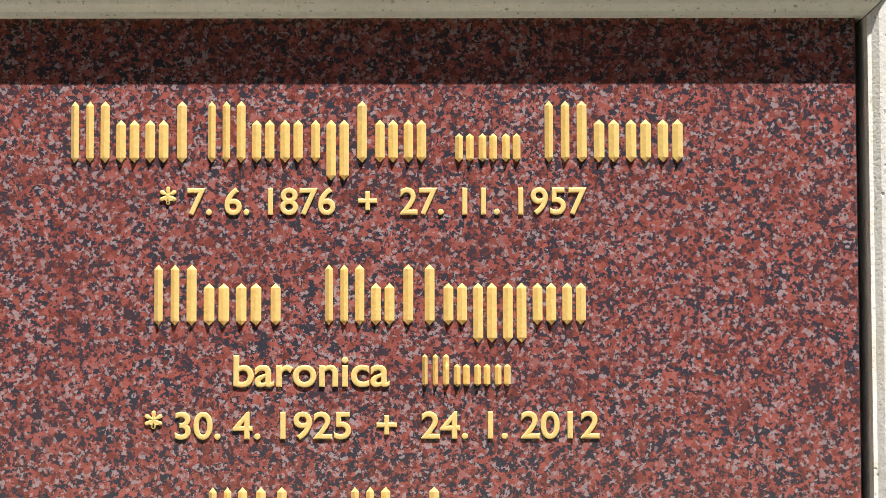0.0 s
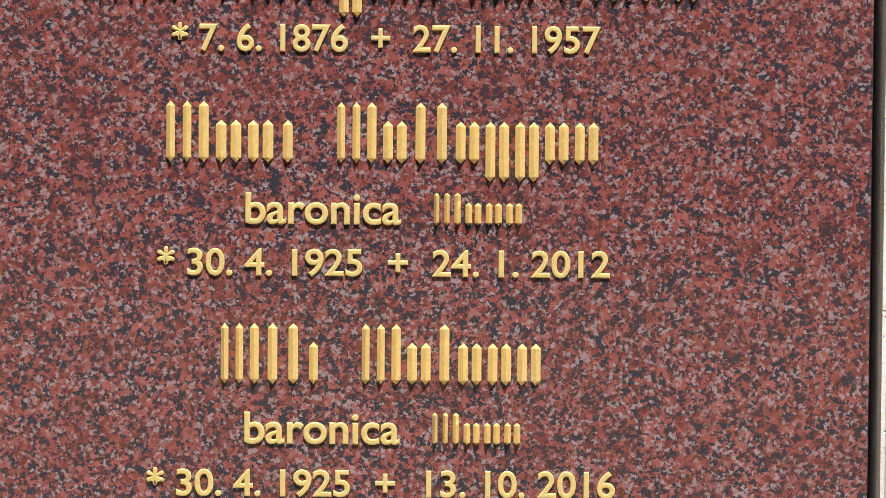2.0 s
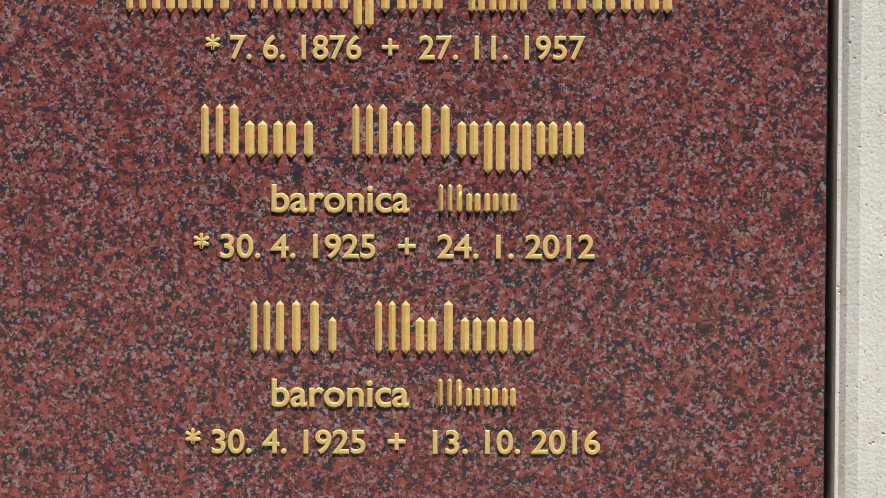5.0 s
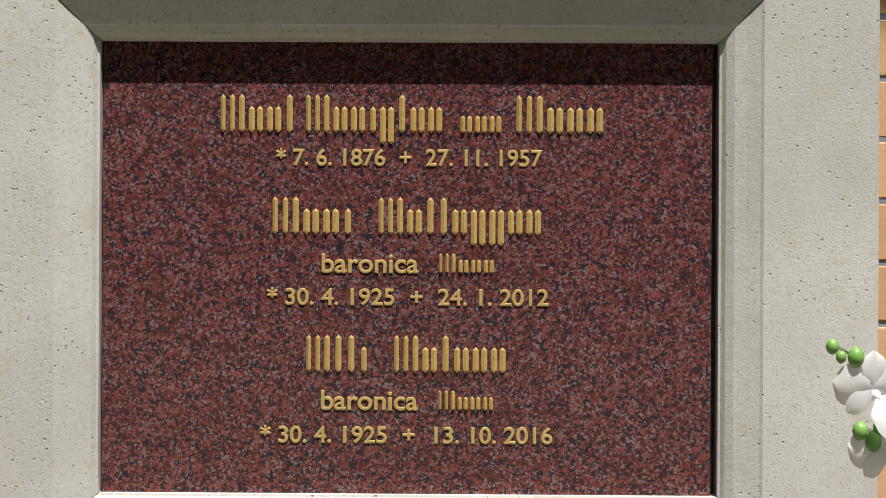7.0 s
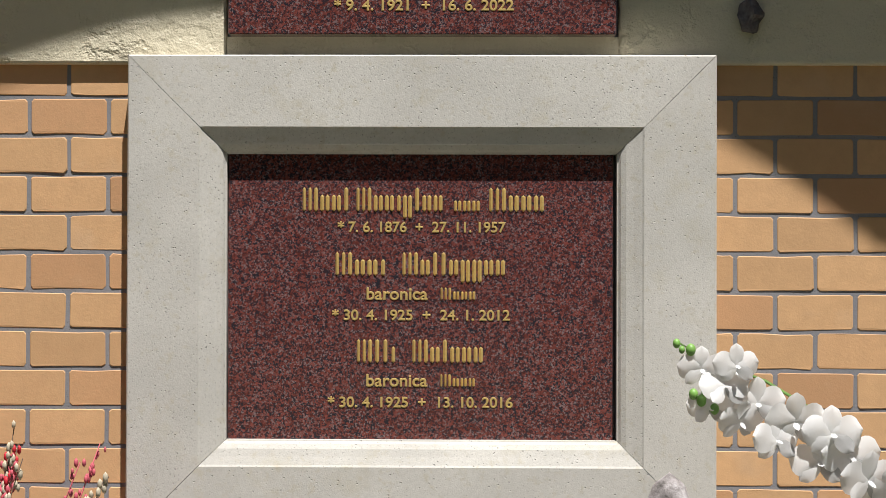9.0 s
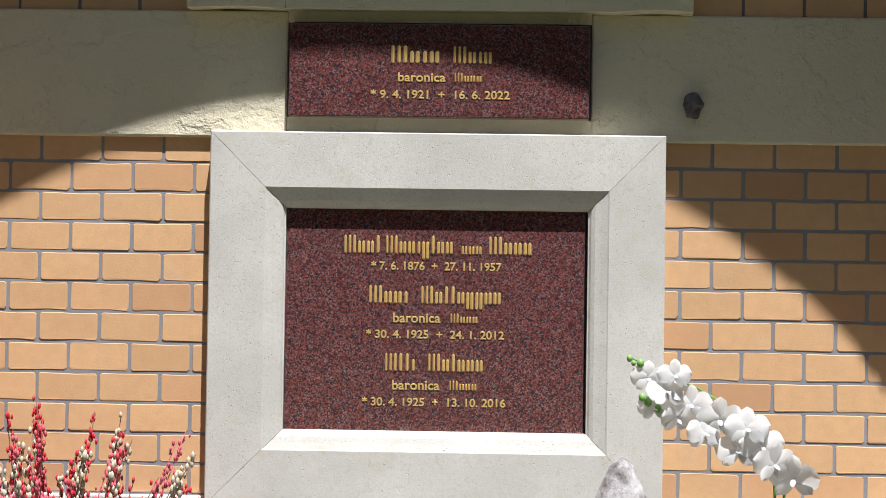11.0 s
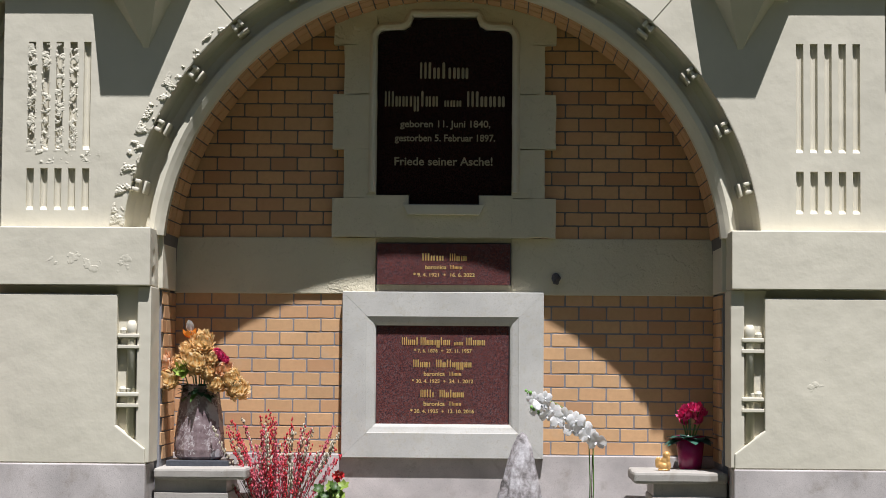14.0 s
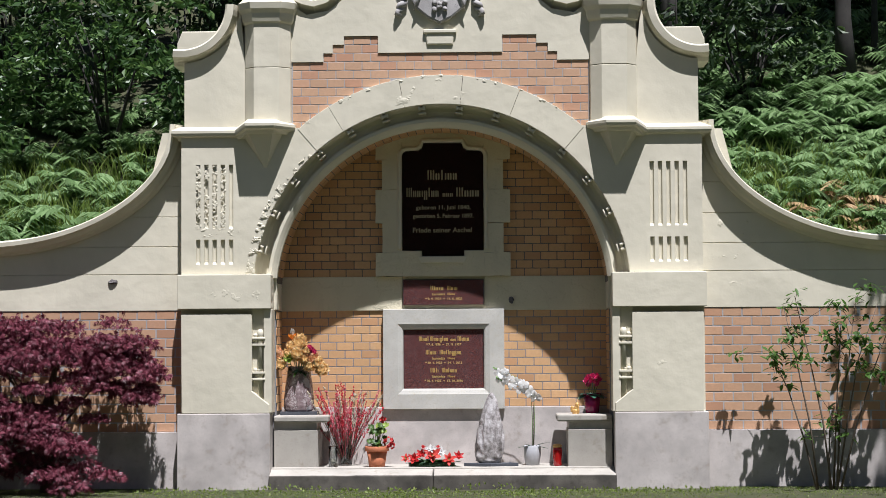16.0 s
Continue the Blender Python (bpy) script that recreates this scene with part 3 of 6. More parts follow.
# painted stone above the stepped brick panel
bm = bmesh.new()
half = [(0.0, 4.184), (0.60, 4.184), (0.60, 4.35), (0.93, 4.35), (0.93, 4.267), (1.04, 4.267), (1.04, 4.184), (1.13, 4.184), (1.13, 4.101), (1.44, 4.101)]
top = [(1.44, 4.66), (1.29, 4.56), (1.08, 4.60), (0.90, 4.74), (0.80, 5.0), (0.78, 5.5)]
pts = half + top
prism(bm, pts + [(-x, z) for x, z in pts[::-1][:-1]], -D_GAB - 0.012, -0.02)
structure("wall_gable_top", bm, M_PAINT, "cream-painted stone gable top", "gable")
for s, nm in ((-1, "trim_gable_west"), (1, "trim_gable_east")):
    bm = bmesh.new()
    rings = []
    path = [(1.45, 4.64), (1.36, 4.595), (1.22, 4.565), (1.07, 4.605), (0.94, 4.70), (0.86, 4.84), (0.82, 5.02), (0.80, 5.5)]
    for i, (x, z) in enumerate(path):
        a, b = path[max(i - 1, 0)], path[min(i + 1, len(path) - 1)]
        t = Vector((b[0] - a[0], b[1] - a[1])).normalized()
        nx, nz = t.y, -t.x
        if nz < 0:
            nx, nz = -nx, -nz
        if i > 5:
            nx, nz = 1.0, 0.0
        rings.append([(s * (x + nx * o), -d, z + nz * o) for o, d in ((0.0, 0.45), (0.0, 0.54), (0.04, 0.60), (0.07, 0.68), (0.12, 0.68), (0.13, 0.66), (0.13, 0.20), (0.0, 0.20))])
    loft(bm, rings)
    structure(nm, bm, M_PAINT, "curved cream coping of the gable", "coping").location.y = -0.03

# side pieces beside the upper shafts
for s, nm in ((-1, "wall_shoulder_west"), (1, "wall_shoulder_east")):
    bm = bmesh.new()
    curve = [(2.50 - 0.56 * math.sin(radians(a)), 4.66 - 0.56 * math.cos(radians(a))) for a in range(0, 91, 10)]
    prism(bm, [(s * x, z) for x, z in [(1.83, 3.44), (2.48, 3.44), (2.48, 4.10)] + curve[1:]], -0.66, -0.15)
    prism(bm, [(s * x, z) for x, z in ((2.54, 4.14), (2.54, 4.28), (2.49, 4.40), (2.16, 4.40), (2.10, 4.34), (2.26, 4.22), (2.38, 4.17))], -0.735, 0.0, 0.01)
    structure(nm, bm, M_PAINT, "cream-painted shoulder of the gable", "gable")
    bm = bmesh.new()
    rings = []
    for a in range(-6, 91, 6):
        c, sn = math.cos(radians(a)), math.sin(radians(a))
        rings.append([(s * (2.50 - (0.56 - o) * sn + (0.03 if a < 0 else 0)), -d, 4.66 - (0.56 - o) * c) for o, d in ((-0.02, 0.5), (-0.02, 0.60), (0.015, 0.64), (0.05, 0.74), (0.11, 0.75), (0.13, 0.73), (0.13, 0.15), (-0.02, 0.15))])
    loft(bm, rings)
    structure(nm.replace("wall", "trim"), bm, M_PAINT, "curved coping of the gable shoulder", "coping")


def bend(s, x):
    """How the wings swing forward towards their ends."""
    e = max(0.0, x - 3.5)
    ang = min(e / 3.2, 0.9)
    return -(3.2 * (1 - math.cos(ang))), ang


def top_z(x):
    c = min(1.0, max(0.0, (4.52 - x) / 1.9))
    return 3.51 - 1.15 * math.sin(math.acos(c)) if x < 4.52 else 2.36


wings = {}
for s, nm in ((-1, "west"), (1, "east")):
    xs = [2.45, 2.72] + [2.72 + 0.13 * k for k in range(1, 30)]
    for z0, z1, d, mat, what, lab in ((-0.1, 0.53, 0.56, M_CEM, "base", "grey cement base of the curved wing wall"),
                                      (0.53, 1.71, D_WING - 0.0025, M_MORTARL, "wing", "yellow brick lower part of the curved wing wall"),
                                      (1.71, None, D_WING + 0.006, M_PAINT, "parapet", "cream-painted ashlar upper part of the wing wall")):
        bm = bmesh.new()
        rings = []
        for x in xs:
            dy, _ = bend(s, x)
            zt = z1 if z1 else (3.44 if x < 2.73 else top_z(x) - 0.05)
            front = [(z0, 0.0)]
            if what == "parapet":
                for zj in (2.06, 2.33, 2.62, 2.92):
                    front += [(min(zj + o, zt), g if zj + o < zt else 0.0) for o, g in ((-0.005, 0.0), (-0.002, 0.008), (0.002, 0.008), (0.005, 0.0))]
            front.append((zt, 0.0))
            rings.append([(s * x, -d + g + dy, z) for z, g in front] + [(s * x, -0.12 + dy, zt), (s * x, -0.12 + dy, z0)])
        loft(bm, rings)
        wings[s, what] = structure(f"wall_{what}_{nm}", bm, mat, lab, "wall")
    # joints of the painted ashlar
    bm = bmesh.new()
    rings = []
    for k in range(0, 91, 3):
        a = radians(k)
        x, z = 4.52 - 1.9 * math.cos(a), 3.51 - 1.15 * math.sin(a)
        t = Vector((1.9 * math.sin(a), -1.15 * math.cos(a))).normalized()
        nx, nz = -t.y, t.x
        if nz < 0:
            nx, nz = -nx, -nz
        dy, _ = bend(s, x)
        rings.append([(s * (x + nx * o), -d + dy, z + nz * o) for o, d in ((-0.13, 0.48), (-0.13, 0.535), (-0.105, 0.55), (-0.09, 0.60), (-0.055, 0.63), (-0.045, 0.67), (-0.005, 0.675), (0.005, 0.66), (0.03, 0.40), (0.005, 0.10), (-0.13, 0.10))])
    for x in (4.9, 5.3, 5.8, 6.4):
        dy, _ = bend(s, x)
        rings.append([(s * x, -d + dy, 2.36 + o) for o, d in ((-0.13, 0.48), (-0.13, 0.535), (-0.105, 0.55), (-0.09, 0.60), (-0.055, 0.63), (-0.045, 0.67), (-0.005, 0.675), (0.005, 0.66), (0.03, 0.40), (0.005, 0.10), (-0.13, 0.10))])
    loft(bm, rings)
    structure(f"trim_coping_{nm}", bm, M_PAINT, "sweeping cream-painted coping of the wing wall", "coping")


# ---- memorial frame and tablets ----
def mitred(profile, x0, x1, z0, z1, side):
    """One rail of a frame: the profile (outward offset, depth) run along one side of the opening and cut at 45 degrees."""
    rings = []
    for e in (0, 1):
        ring = []
        for u, d in profile:
            g = 0.0006
            if side in "tb":
                x = (x0 - u + g) if e == 0 else (x1 + u - g)
                z = z1 + u if side == "t" else z0 - u
            else:
                z = (z0 - u + g) if e == 0 else (z1 + u - g)
                x = x0 - u if side == "l" else x1 + u
            ring.append((x, -d, z))
        rings.append(ring)
    bm = loft(bmesh.new(), rings)
    return bm


fr = thing("memorial_frame", (0, -0.08, 0.723), "pale mitred limestone frame with hollow moulding on the plinth", "stone frame")
prof = [(0.0, 0.0), (0.0, 0.041), (0.003, 0.042), (0.008, 0.048), (0.018, 0.054), (0.033, 0.0585), (0.050, 0.0645), (0.054, 0.067), (0.198, 0.067), (0.201, 0.064), (0.201, 0.0)]
for side in "tblr":
    under(fr, part("frame_rail", mitred(prof, -0.40, 0.40, 0.927, 1.513, side), M_LIME))


def text_mesh(body, height, width, depth=0.0012, bev=0.0009, bold=0.0):
    """Letters of the built-in font as a mesh, fitted to a height of figures and a width."""
    cu = bpy.data.curves.new("letters", "FONT")
    cu.body, cu.size, cu.extrude, cu.bevel_depth, cu.bevel_resolution = body, 1.0, 0.02, 0.03, 1
    cu.offset, cu.resolution_u = bold, 6
    tmp = new("letters", cu)
    dg = bpy.context.evaluated_depsgraph_get()
    me = bpy.data.meshes.new_from_object(tmp.evaluated_get(dg))
    bpy.data.objects.remove(tmp)
    xs = [v.co.x for v in me.vertices]
    x0, w = min(xs), max(xs) - min(xs)
    for v in me.vertices:
        v.co = Vector(((v.co.x - x0) / w * width, -v.co.z * 0.02 * (height / 0.02) * 0.9, v.co.y / 0.73 * height))
    return me


def write(parent, body, x0, x1, z, h, y, mat, label="gilded incised lettering", bold=-0.010):
    me = text_mesh(body, h, x1 - x0, bold=bold)
    bm = bmesh.new()
    bm.from_mesh(me)
    bpy.data.meshes.remove(me)
    seen = set()
    for f in list(bm.faces):
        if f in seen:
            continue
        island, todo = [], [f]
        seen.add(f)
        while todo:
            g = todo.pop()
            island.append(g)
            for e in g.edges:
                for h2 in e.link_faces:
                    if h2 not in seen:
                        seen.add(h2)
                        todo.append(h2)
        out, known = bmesh.new(), {}
        for g in island:
            for v in g.verts:
                if v not in known:
                    known[v] = out.verts.new(v.co)
            out.faces.new([known[v] for v in g.verts])
        ob = part("letter", out, mat)
        ob.matrix_world = Matrix.Translation((x0, y, z))
        under(parent, ob)
    bm.free()


def bars(parent, pattern, x0, x1, z, h, y, mat):
    """Plain upright bars for one word: C tall, x low, l high, p deep, space wide."""
    wide = {"C": 1.55, "x": 1.0, "l": 0.72, "p": 1.0, "i": 0.62, " ": 0.75}
    unit = (x1 - x0) / sum(wide[c] for c in pattern)
    x = x0
    for c in pattern:
        w = wide[c] * unit
        top = h if c in "Cl" else h * 0.68
        bot = -0.3 * h if c == "p" else 0.0
        for st, ww in {"C": ((0.05, 0.17), (0.38, 0.17), (0.70, 0.20)), "i": ((0.25, 0.5),), "l": ((0.22, 0.46),)}.get(c, ((0.07, 0.33), (0.53, 0.33))):
            a, b = x + st * w, x + (st + ww) * w
            m = (a + b) / 2
            bm = bmesh.new()
            k = 0.06 * h
            vs = [bm.verts.new(p) for p in ((a, y, z + bot + k), (m, y, z + bot - k * 0.4), (b, y, z + bot + k), (b, y, z + top - k), (m, y, z + top + k * 0.4), (a, y, z + top - k), (m, y - 0.0035, z + bot + k), (m, y - 0.0035, z + top - k))]
            for f in ((0, 1, 6), (1, 2, 6), (2, 3, 7, 6), (3, 4, 7), (4, 5, 7), (5, 0, 6, 7)):
                bm.faces.new([vs[i] for i in f])
            bmesh.ops.recalc_face_normals(bm, faces=bm.faces)
            under(parent, part("bar", bm, mat))
        x += w


tab = thing("granite_tablet", (0, -0.03, 0.92), "polished red granite tablet with gilded lettering in the frame", "stone tablet")
under(tab, part("slab", box(bmesh.new(), -0.398, 0.3925, -0.0278, -0.004, 0.922, 1.518), M_RED))
YT = -0.0283
bars(tab, "Cxxl", -0.247, -0.146, 1.396, 0.048, YT, M_GOLD)
bars(tab, "Cxxiplxx", -0.136, 0.046, 1.396, 0.048, YT, M_GOLD)
bars(tab, "xxx", 0.065, 0.122, 1.396, 0.032, YT, M_GOLD)
bars(tab, "Cxxx", 0.137, 0.255, 1.396, 0.048, YT, M_GOLD)
write(tab, "* 7. 6. 1876  +  27. 11. 1957", -0.173, 0.173, 1.353, 0.022, YT, M_GOLD)
bars(tab, "Cxxi", -0.179, -0.071, 1.264, 0.047, YT, M_GOLD)
bars(tab, "Cxllxppxx", -0.041, 0.175, 1.264, 0.047, YT, M_GOLD)
for zb in (1.214, 1.036):
    write(tab, "baronica", -0.113, 0.013, zb, 0.026, YT, M_GOLD)
    bars(tab, "Cxxx", 0.038, 0.113, zb, 0.025, YT, M_GOLD)
write(tab, "* 30. 4. 1925  +  24. 1. 2012", -0.184, 0.182, 1.172, 0.022, YT, M_GOLD)
bars(tab, "Clli", -0.134, -0.050, 1.085, 0.047, YT, M_GOLD)
bars(tab, "Cxlxxx", -0.020, 0.130, 1.085, 0.047, YT, M_GOLD)
write(tab, "* 30. 4. 1925  +  13. 10. 2016", -0.192, 0.188, 0.993, 0.022, YT, M_GOLD)

tab2 = thing("name_tablet", (0, -0.06, 1.757), "narrow red granite tablet with gilded lettering above the frame", "stone tablet")
under(tab2, part("slab", box(bmesh.new(), -0.397, 0.397, -0.058, 0.0, 1.757, 2.003, 0.002), M_RED))
Y2 = -0.0585
bars(tab2, "Cxix", -0.129, 0.005, 1.90, 0.046, Y2, M_GOLD)
bars(tab2, "Cxix", 0.036, 0.143, 1.90, 0.046, Y2, M_GOLD)
write(tab2, "baronica", -0.108, 0.018, 1.851, 0.024, Y2, M_GOLD)
bars(tab2, "Cxxx", 0.040, 0.115, 1.851, 0.024, Y2, M_GOLD)
write(tab2, "* 9. 4. 1921  +  16. 6. 2022", -0.180, 0.188, 1.806, 0.022, Y2, M_GOLD)

# epitaph of dark granite and its painted stone surround
ep = [(-0.405, 2.30), (-0.205, 2.30), (-0.205, 2.246), (0.205, 2.246), (0.205, 2.30), (0.405, 2.30), (0.405, 3.24)]
ep += [(0.405 - 0.09 + 0.09 * math.cos(radians(a)), 3.24 + 0.05 * math.sin(radians(a))) for a in (30, 60, 90)]
ep += [(0.24, 3.285), (0.205, 3.31), (0.19, 3.36), (-0.19, 3.36), (-0.205, 3.31), (-0.24, 3.285)]
ep += [(-0.405 + 0.09 - 0.09 * math.cos(radians(a)), 3.24 + 0.05 * math.sin(radians(a))) for a in (90, 60, 30)] + [(-0.405, 3.24)]
tab3 = thing("epitaph_tablet", (0, -0.05, 2.246), "dark red granite epitaph with dull gilded lettering", "stone tablet")
under(tab3, part("slab", prism(bmesh.new(), ep, -0.030, 0.0), M_DARK))
Y3 = -0.0305
bars(tab3, "Cxlixx", -0.155, 0.148, 3.000, 0.100, Y3, M_GOLDOLD)
bars(tab3, "Cxxiplxx", -0.365, -0.035, 2.830, 0.095, Y3, M_GOLDOLD)
bars(tab3, "xxx", -0.005, 0.105, 2.830, 0.058, Y3, M_GOLDOLD)
bars(tab3, "Cxxx", 0.130, 0.368, 2.830, 0.095, Y3, M_GOLDOLD)
write(tab3, "geboren 11. Juni 1840,", -0.268, 0.275, 2.707, 0.042, Y3, M_GOLDOLD)
write(tab3, "gestorben 5. Februar 1897.", -0.300, 0.305, 2.622, 0.042, Y3, M_GOLDOLD)
write(tab3, "Friede seiner Asche!", -0.300, 0.290, 2.477, 0.050, Y3, M_GOLDOLD)

sur = thing("epitaph_surround", (0, -0.05, 2.06), "toothed cream-painted stone surround of the epitaph", "stone surround")
for s in (-1, 1):
    # toothed stones from the band to the arch, alternately long and short
    for k, (z0, z1, out) in enumerate(((2.04, 2.275, 0.668), (2.275, 2.57, 0.602), (2.57, 2.90, 0.668), (2.90, 3.20, 0.602), (3.20, 3.42, 0.668))):
        bm = bmesh.new()
        sx(bm, s, 0.407, out, -0.072 - 0.002 * (k % 2 == 0), 0.0, z0 + 0.0015, z1 - 0.0015)
        bmesh.ops.subdivide_edges(bm, edges=bm.edges[:], cuts=5, use_grid_fill=True)
        dented(bm, 0.006, 8, s + k)
        under(sur, part("stone", bm, M_FLAKE))
    bm = bmesh.new()
    sx(bm, s, 0.212, 0.407, -0.070, 0.0, 2.04, 2.292)
    under(sur, part("stone", bm, M_FLAKE))
    head = [(0.0, 3.375), (0.19, 3.375), (0.21, 3.32), (0.245, 3.298), (0.315, 3.30), (0.39, 3.29), (0.42, 3.42), (0.56, 3.42), (0.45, 3.47), (0.0, 3.55)]
    under(sur, part("stone", prism(bmesh.new(), [(s * x, z) for x, z in head], -0.071, 0.0), M_FLAKE))
    # raised roll round the tablet, turning in at the shoulders
    bm = bmesh.new()
    line = [(0.428, 2.31), (0.428, 3.22)]
    line += [(0.36 + 0.068 * math.cos(radians(q)), 3.235 + 0.075 * math.sin(radians(q))) for q in (15, 35, 55, 75, 90)]
    line += [(0.30, 3.312), (0.255, 3.315), (0.225, 3.335), (0.21, 3.37), (0.20, 3.392), (0.0, 3.392)]
    rings = []
    for i, (x, z) in enumerate(line):
        p, q = line[max(i - 1, 0)], line[min(i + 1, len(line) - 1)]
        t = Vector((q[0] - p[0], q[1] - p[1])).normalized()
        rings.append([(s * (x + t.y * o), -d, z - t.x * o) for o, d in ((-0.022, 0.05), (-0.022, 0.078), (-0.012, 0.094), (0.004, 0.098), (0.016, 0.088), (0.024, 0.072), (0.024, 0.05))])
    loft(bm, rings)
    under(sur, part("moulding", bm, M_PAINT, smooth=False))
under(sur, part("stone", box(bmesh.new(), -0.212, 0.212, -0.070, 0.0, 2.04, 2.236), M_FLAKE))
under(sur, part("ledge", prism(bmesh.new(), [(-0.245, 2.235), (0.245, 2.235), (0.215, 2.175), (-0.215, 2.175)], -0.10, -0.06, 0.004), M_PAINT))

# benches at both sides of the niche
for s in (-1, 1):
    bn = thing("bench", (s * 1.37, -0.3, 0.18), "cement side bench with a pale worn slab in the niche", "stone bench", "niche benches")
    bm = sx(bmesh.new(), s, 1.205, 1.63, -0.553, -0.08, 0.18, 0.545, 0.006)
    under(bn, part("body", bm, M_SLAB))
    bm = sx(bmesh.new(), s, 1.215, 1.63, -0.535, -0.08, 0.545, 0.62, 0.004)
    under(bn, part("neck", bm, M_CEM))
    bm = sx(bmesh.new(), s, 1.10, 1.628, -0.585, -0.08, 0.62, 0.685, 0.016)
    bmesh.ops.subdivide_edges(bm, edges=[e for e in bm.edges if e.calc_length() > 0.2], cuts=8, use_grid_fill=True)
    dented(bm, 0.004, 8, s)
    under(bn, part("slab", bm, M_SLAB, label="pale worn slab with rounded edge"))

def niche_high(z):
    w = min(1.61, math.sqrt(max(0.01, 1.66 ** 2 - (z - ARC_Z) ** 2)))
    return [(-w, -0.58), (0.58, w)] if w > 0.62 else []


# ---- flowers, vases and small things in the niche ----
M_LEAFG = leaf("green leaf", (0.06, 0.13, 0.02), (0.14, 0.24, 0.05))
M_LEAFD = leaf("dark leaf", (0.02, 0.06, 0.025), (0.05, 0.11, 0.05))
M_LEAFL = leaf("lime leaf", (0.30, 0.42, 0.07), (0.40, 0.50, 0.12))
M_YEL = leaf("apricot petal", (0.96, 0.71, 0.35), (0.97, 0.86, 0.60), 0.6, 0.42)
M_PEACH = leaf("peach petal", (0.92, 0.56, 0.32), (0.95, 0.74, 0.54), 0.6, 0.35)
M_PINK = leaf("magenta petal", (0.74, 0.035, 0.20), (0.90, 0.22, 0.40), 0.5, 0.2)
M_REDP = leaf("red petal", (0.50, 0.012, 0.015), (0.62, 0.05, 0.04), 0.5, 0.15)
M_CORAL = leaf("coral petal", (0.65, 0.05, 0.04), (0.75, 0.16, 0.12), 0.5, 0.15)
M_WHITE = leaf("white petal", (0.84, 0.84, 0.83), (0.88, 0.88, 0.88), 0.5, 0.42)
M_STEM = plain("green stem", (0.10, 0.20, 0.04), 0.5, 0, 0.25, 60)
M_TWIG = plain("brown twig", (0.10, 0.065, 0.04), 0.8, 0, 0.3, 120)
M_TERRA = plain("terracotta", (0.50, 0.17, 0.08), 0.75, 0, 0.15, 30, 0.1)
M_CERAM = plain("grey glazed ceramic", (0.42, 0.42, 0.44), 0.3, 0, 0.08, 20)
M_MAG = plain("magenta plastic", (0.22, 0.008, 0.07), 0.25, 0, 0.08, 20)
M_SLATE = plain("dark slate", (0.06, 0.066, 0.08), 0.5, 0, 0.25, 60, 0.2)
M_GILT = plain("gilded plaster", (0.62, 0.36, 0.12), 0.4, 0.3, 0.2, 60, 0.1)
M_CREAMB = plain("cream catkin", (0.44, 0.39, 0.29), 0.9, 0, 0.25, 300)
M_REDB = plain("red bead", (0.50, 0.02, 0.035), 0.6, 0, 0.25, 300)
M_PINKT = plain("dyed pink twig", (0.48, 0.09, 0.12), 0.7, 0, 0.25, 200)
M_GLASS = Mat("clear glass", 0.03)
M_GLASS.b.inputs["Transmission Weight"].default_value = 1.0
M_GLASS.color((0.93, 0.96, 0.95))
M_GLASS = M_GLASS.m
M_REDG = Mat("red candle glass", 0.12)
M_REDG.color((0.33, 0.004, 0.006))
M_REDG.b.inputs["Coat Weight"].default_value = 0.6
M_REDG = M_REDG.m


def marble():
    m = Mat("brown veined marble", 0.22)
    warp = m.noise(9, 6, 0.7)
    vein = m.ramp(warp, [(0.485, 0.0), (0.50, 1.0), (0.515, 0.0)])
    base = m.ramp(m.noise(16, 6, 0.7), [(0.35, (0.13, 0.09, 0.095)), (0.55, (0.25, 0.19, 0.195)), (0.72, (0.37, 0.31, 0.315))])
    c = m.mix(vein, base, (0.62, 0.58, 0.58))
    blot = m.ramp(m.noise(7, 3), [(0.57, 0.0), (0.61, 0.8)])
    m.color(m.mix(blot, c, (0.52, 0.49, 0.50)))
    return m.m


def boulder_mat():
    m = Mat("grey-white weathered boulder", 0.8)
    c = m.ramp(m.noise(9, 7, 0.72), [(0.36, (0.075, 0.066, 0.060)), (0.47, (0.28, 0.255, 0.25)), (0.62, (0.56, 0.535, 0.54))])
    m.color(m.mix(m.ramp(m.noise(24, 6, 0.7), [(0.55, 0.0), (0.7, 0.6)]), c, (0.13, 0.115, 0.12)))
    m.bump(m.noise(45, 6, 0.7), 0.6, 0.008)
    return m.m


M_MARB, M_BOUL = marble(), boulder_mat()


def blade(bm, base, d, up, length, width, curl=0.0, n=3, mat=0, tip=0.15, fold=0.12):
    """A petal or leaf blade from base along d, bending towards up."""
    d, up = Vector(d).normalized(), Vector(up).normalized()
    side = d.cross(up)
    side = side.normalized() if side.length > 1e-4 else d.orthogonal().normalized()
    nrm = side.cross(d)
    rows = []
    for i in range(n + 1):
        t = i / n
        w = width * 0.5 * (math.sin(math.pi * min(1, t * 0.86 + 0.14)) * (1 - tip) + tip * (1 - t) + 0.04)
        c = Vector(base) + d * length * t + nrm * curl * length * t * t
        rows.append((bm.verts.new(c - side * w), bm.verts.new(c + nrm * width * -fold * math.sin(math.pi * t)), bm.verts.new(c + side * w)))
    for a, b in zip(rows, rows[1:]):
        for k in (0, 1):
            f = bm.faces.new((a[k], a[k + 1], b[k + 1], b[k]))
            f.material_index = mat
            f.smooth = True


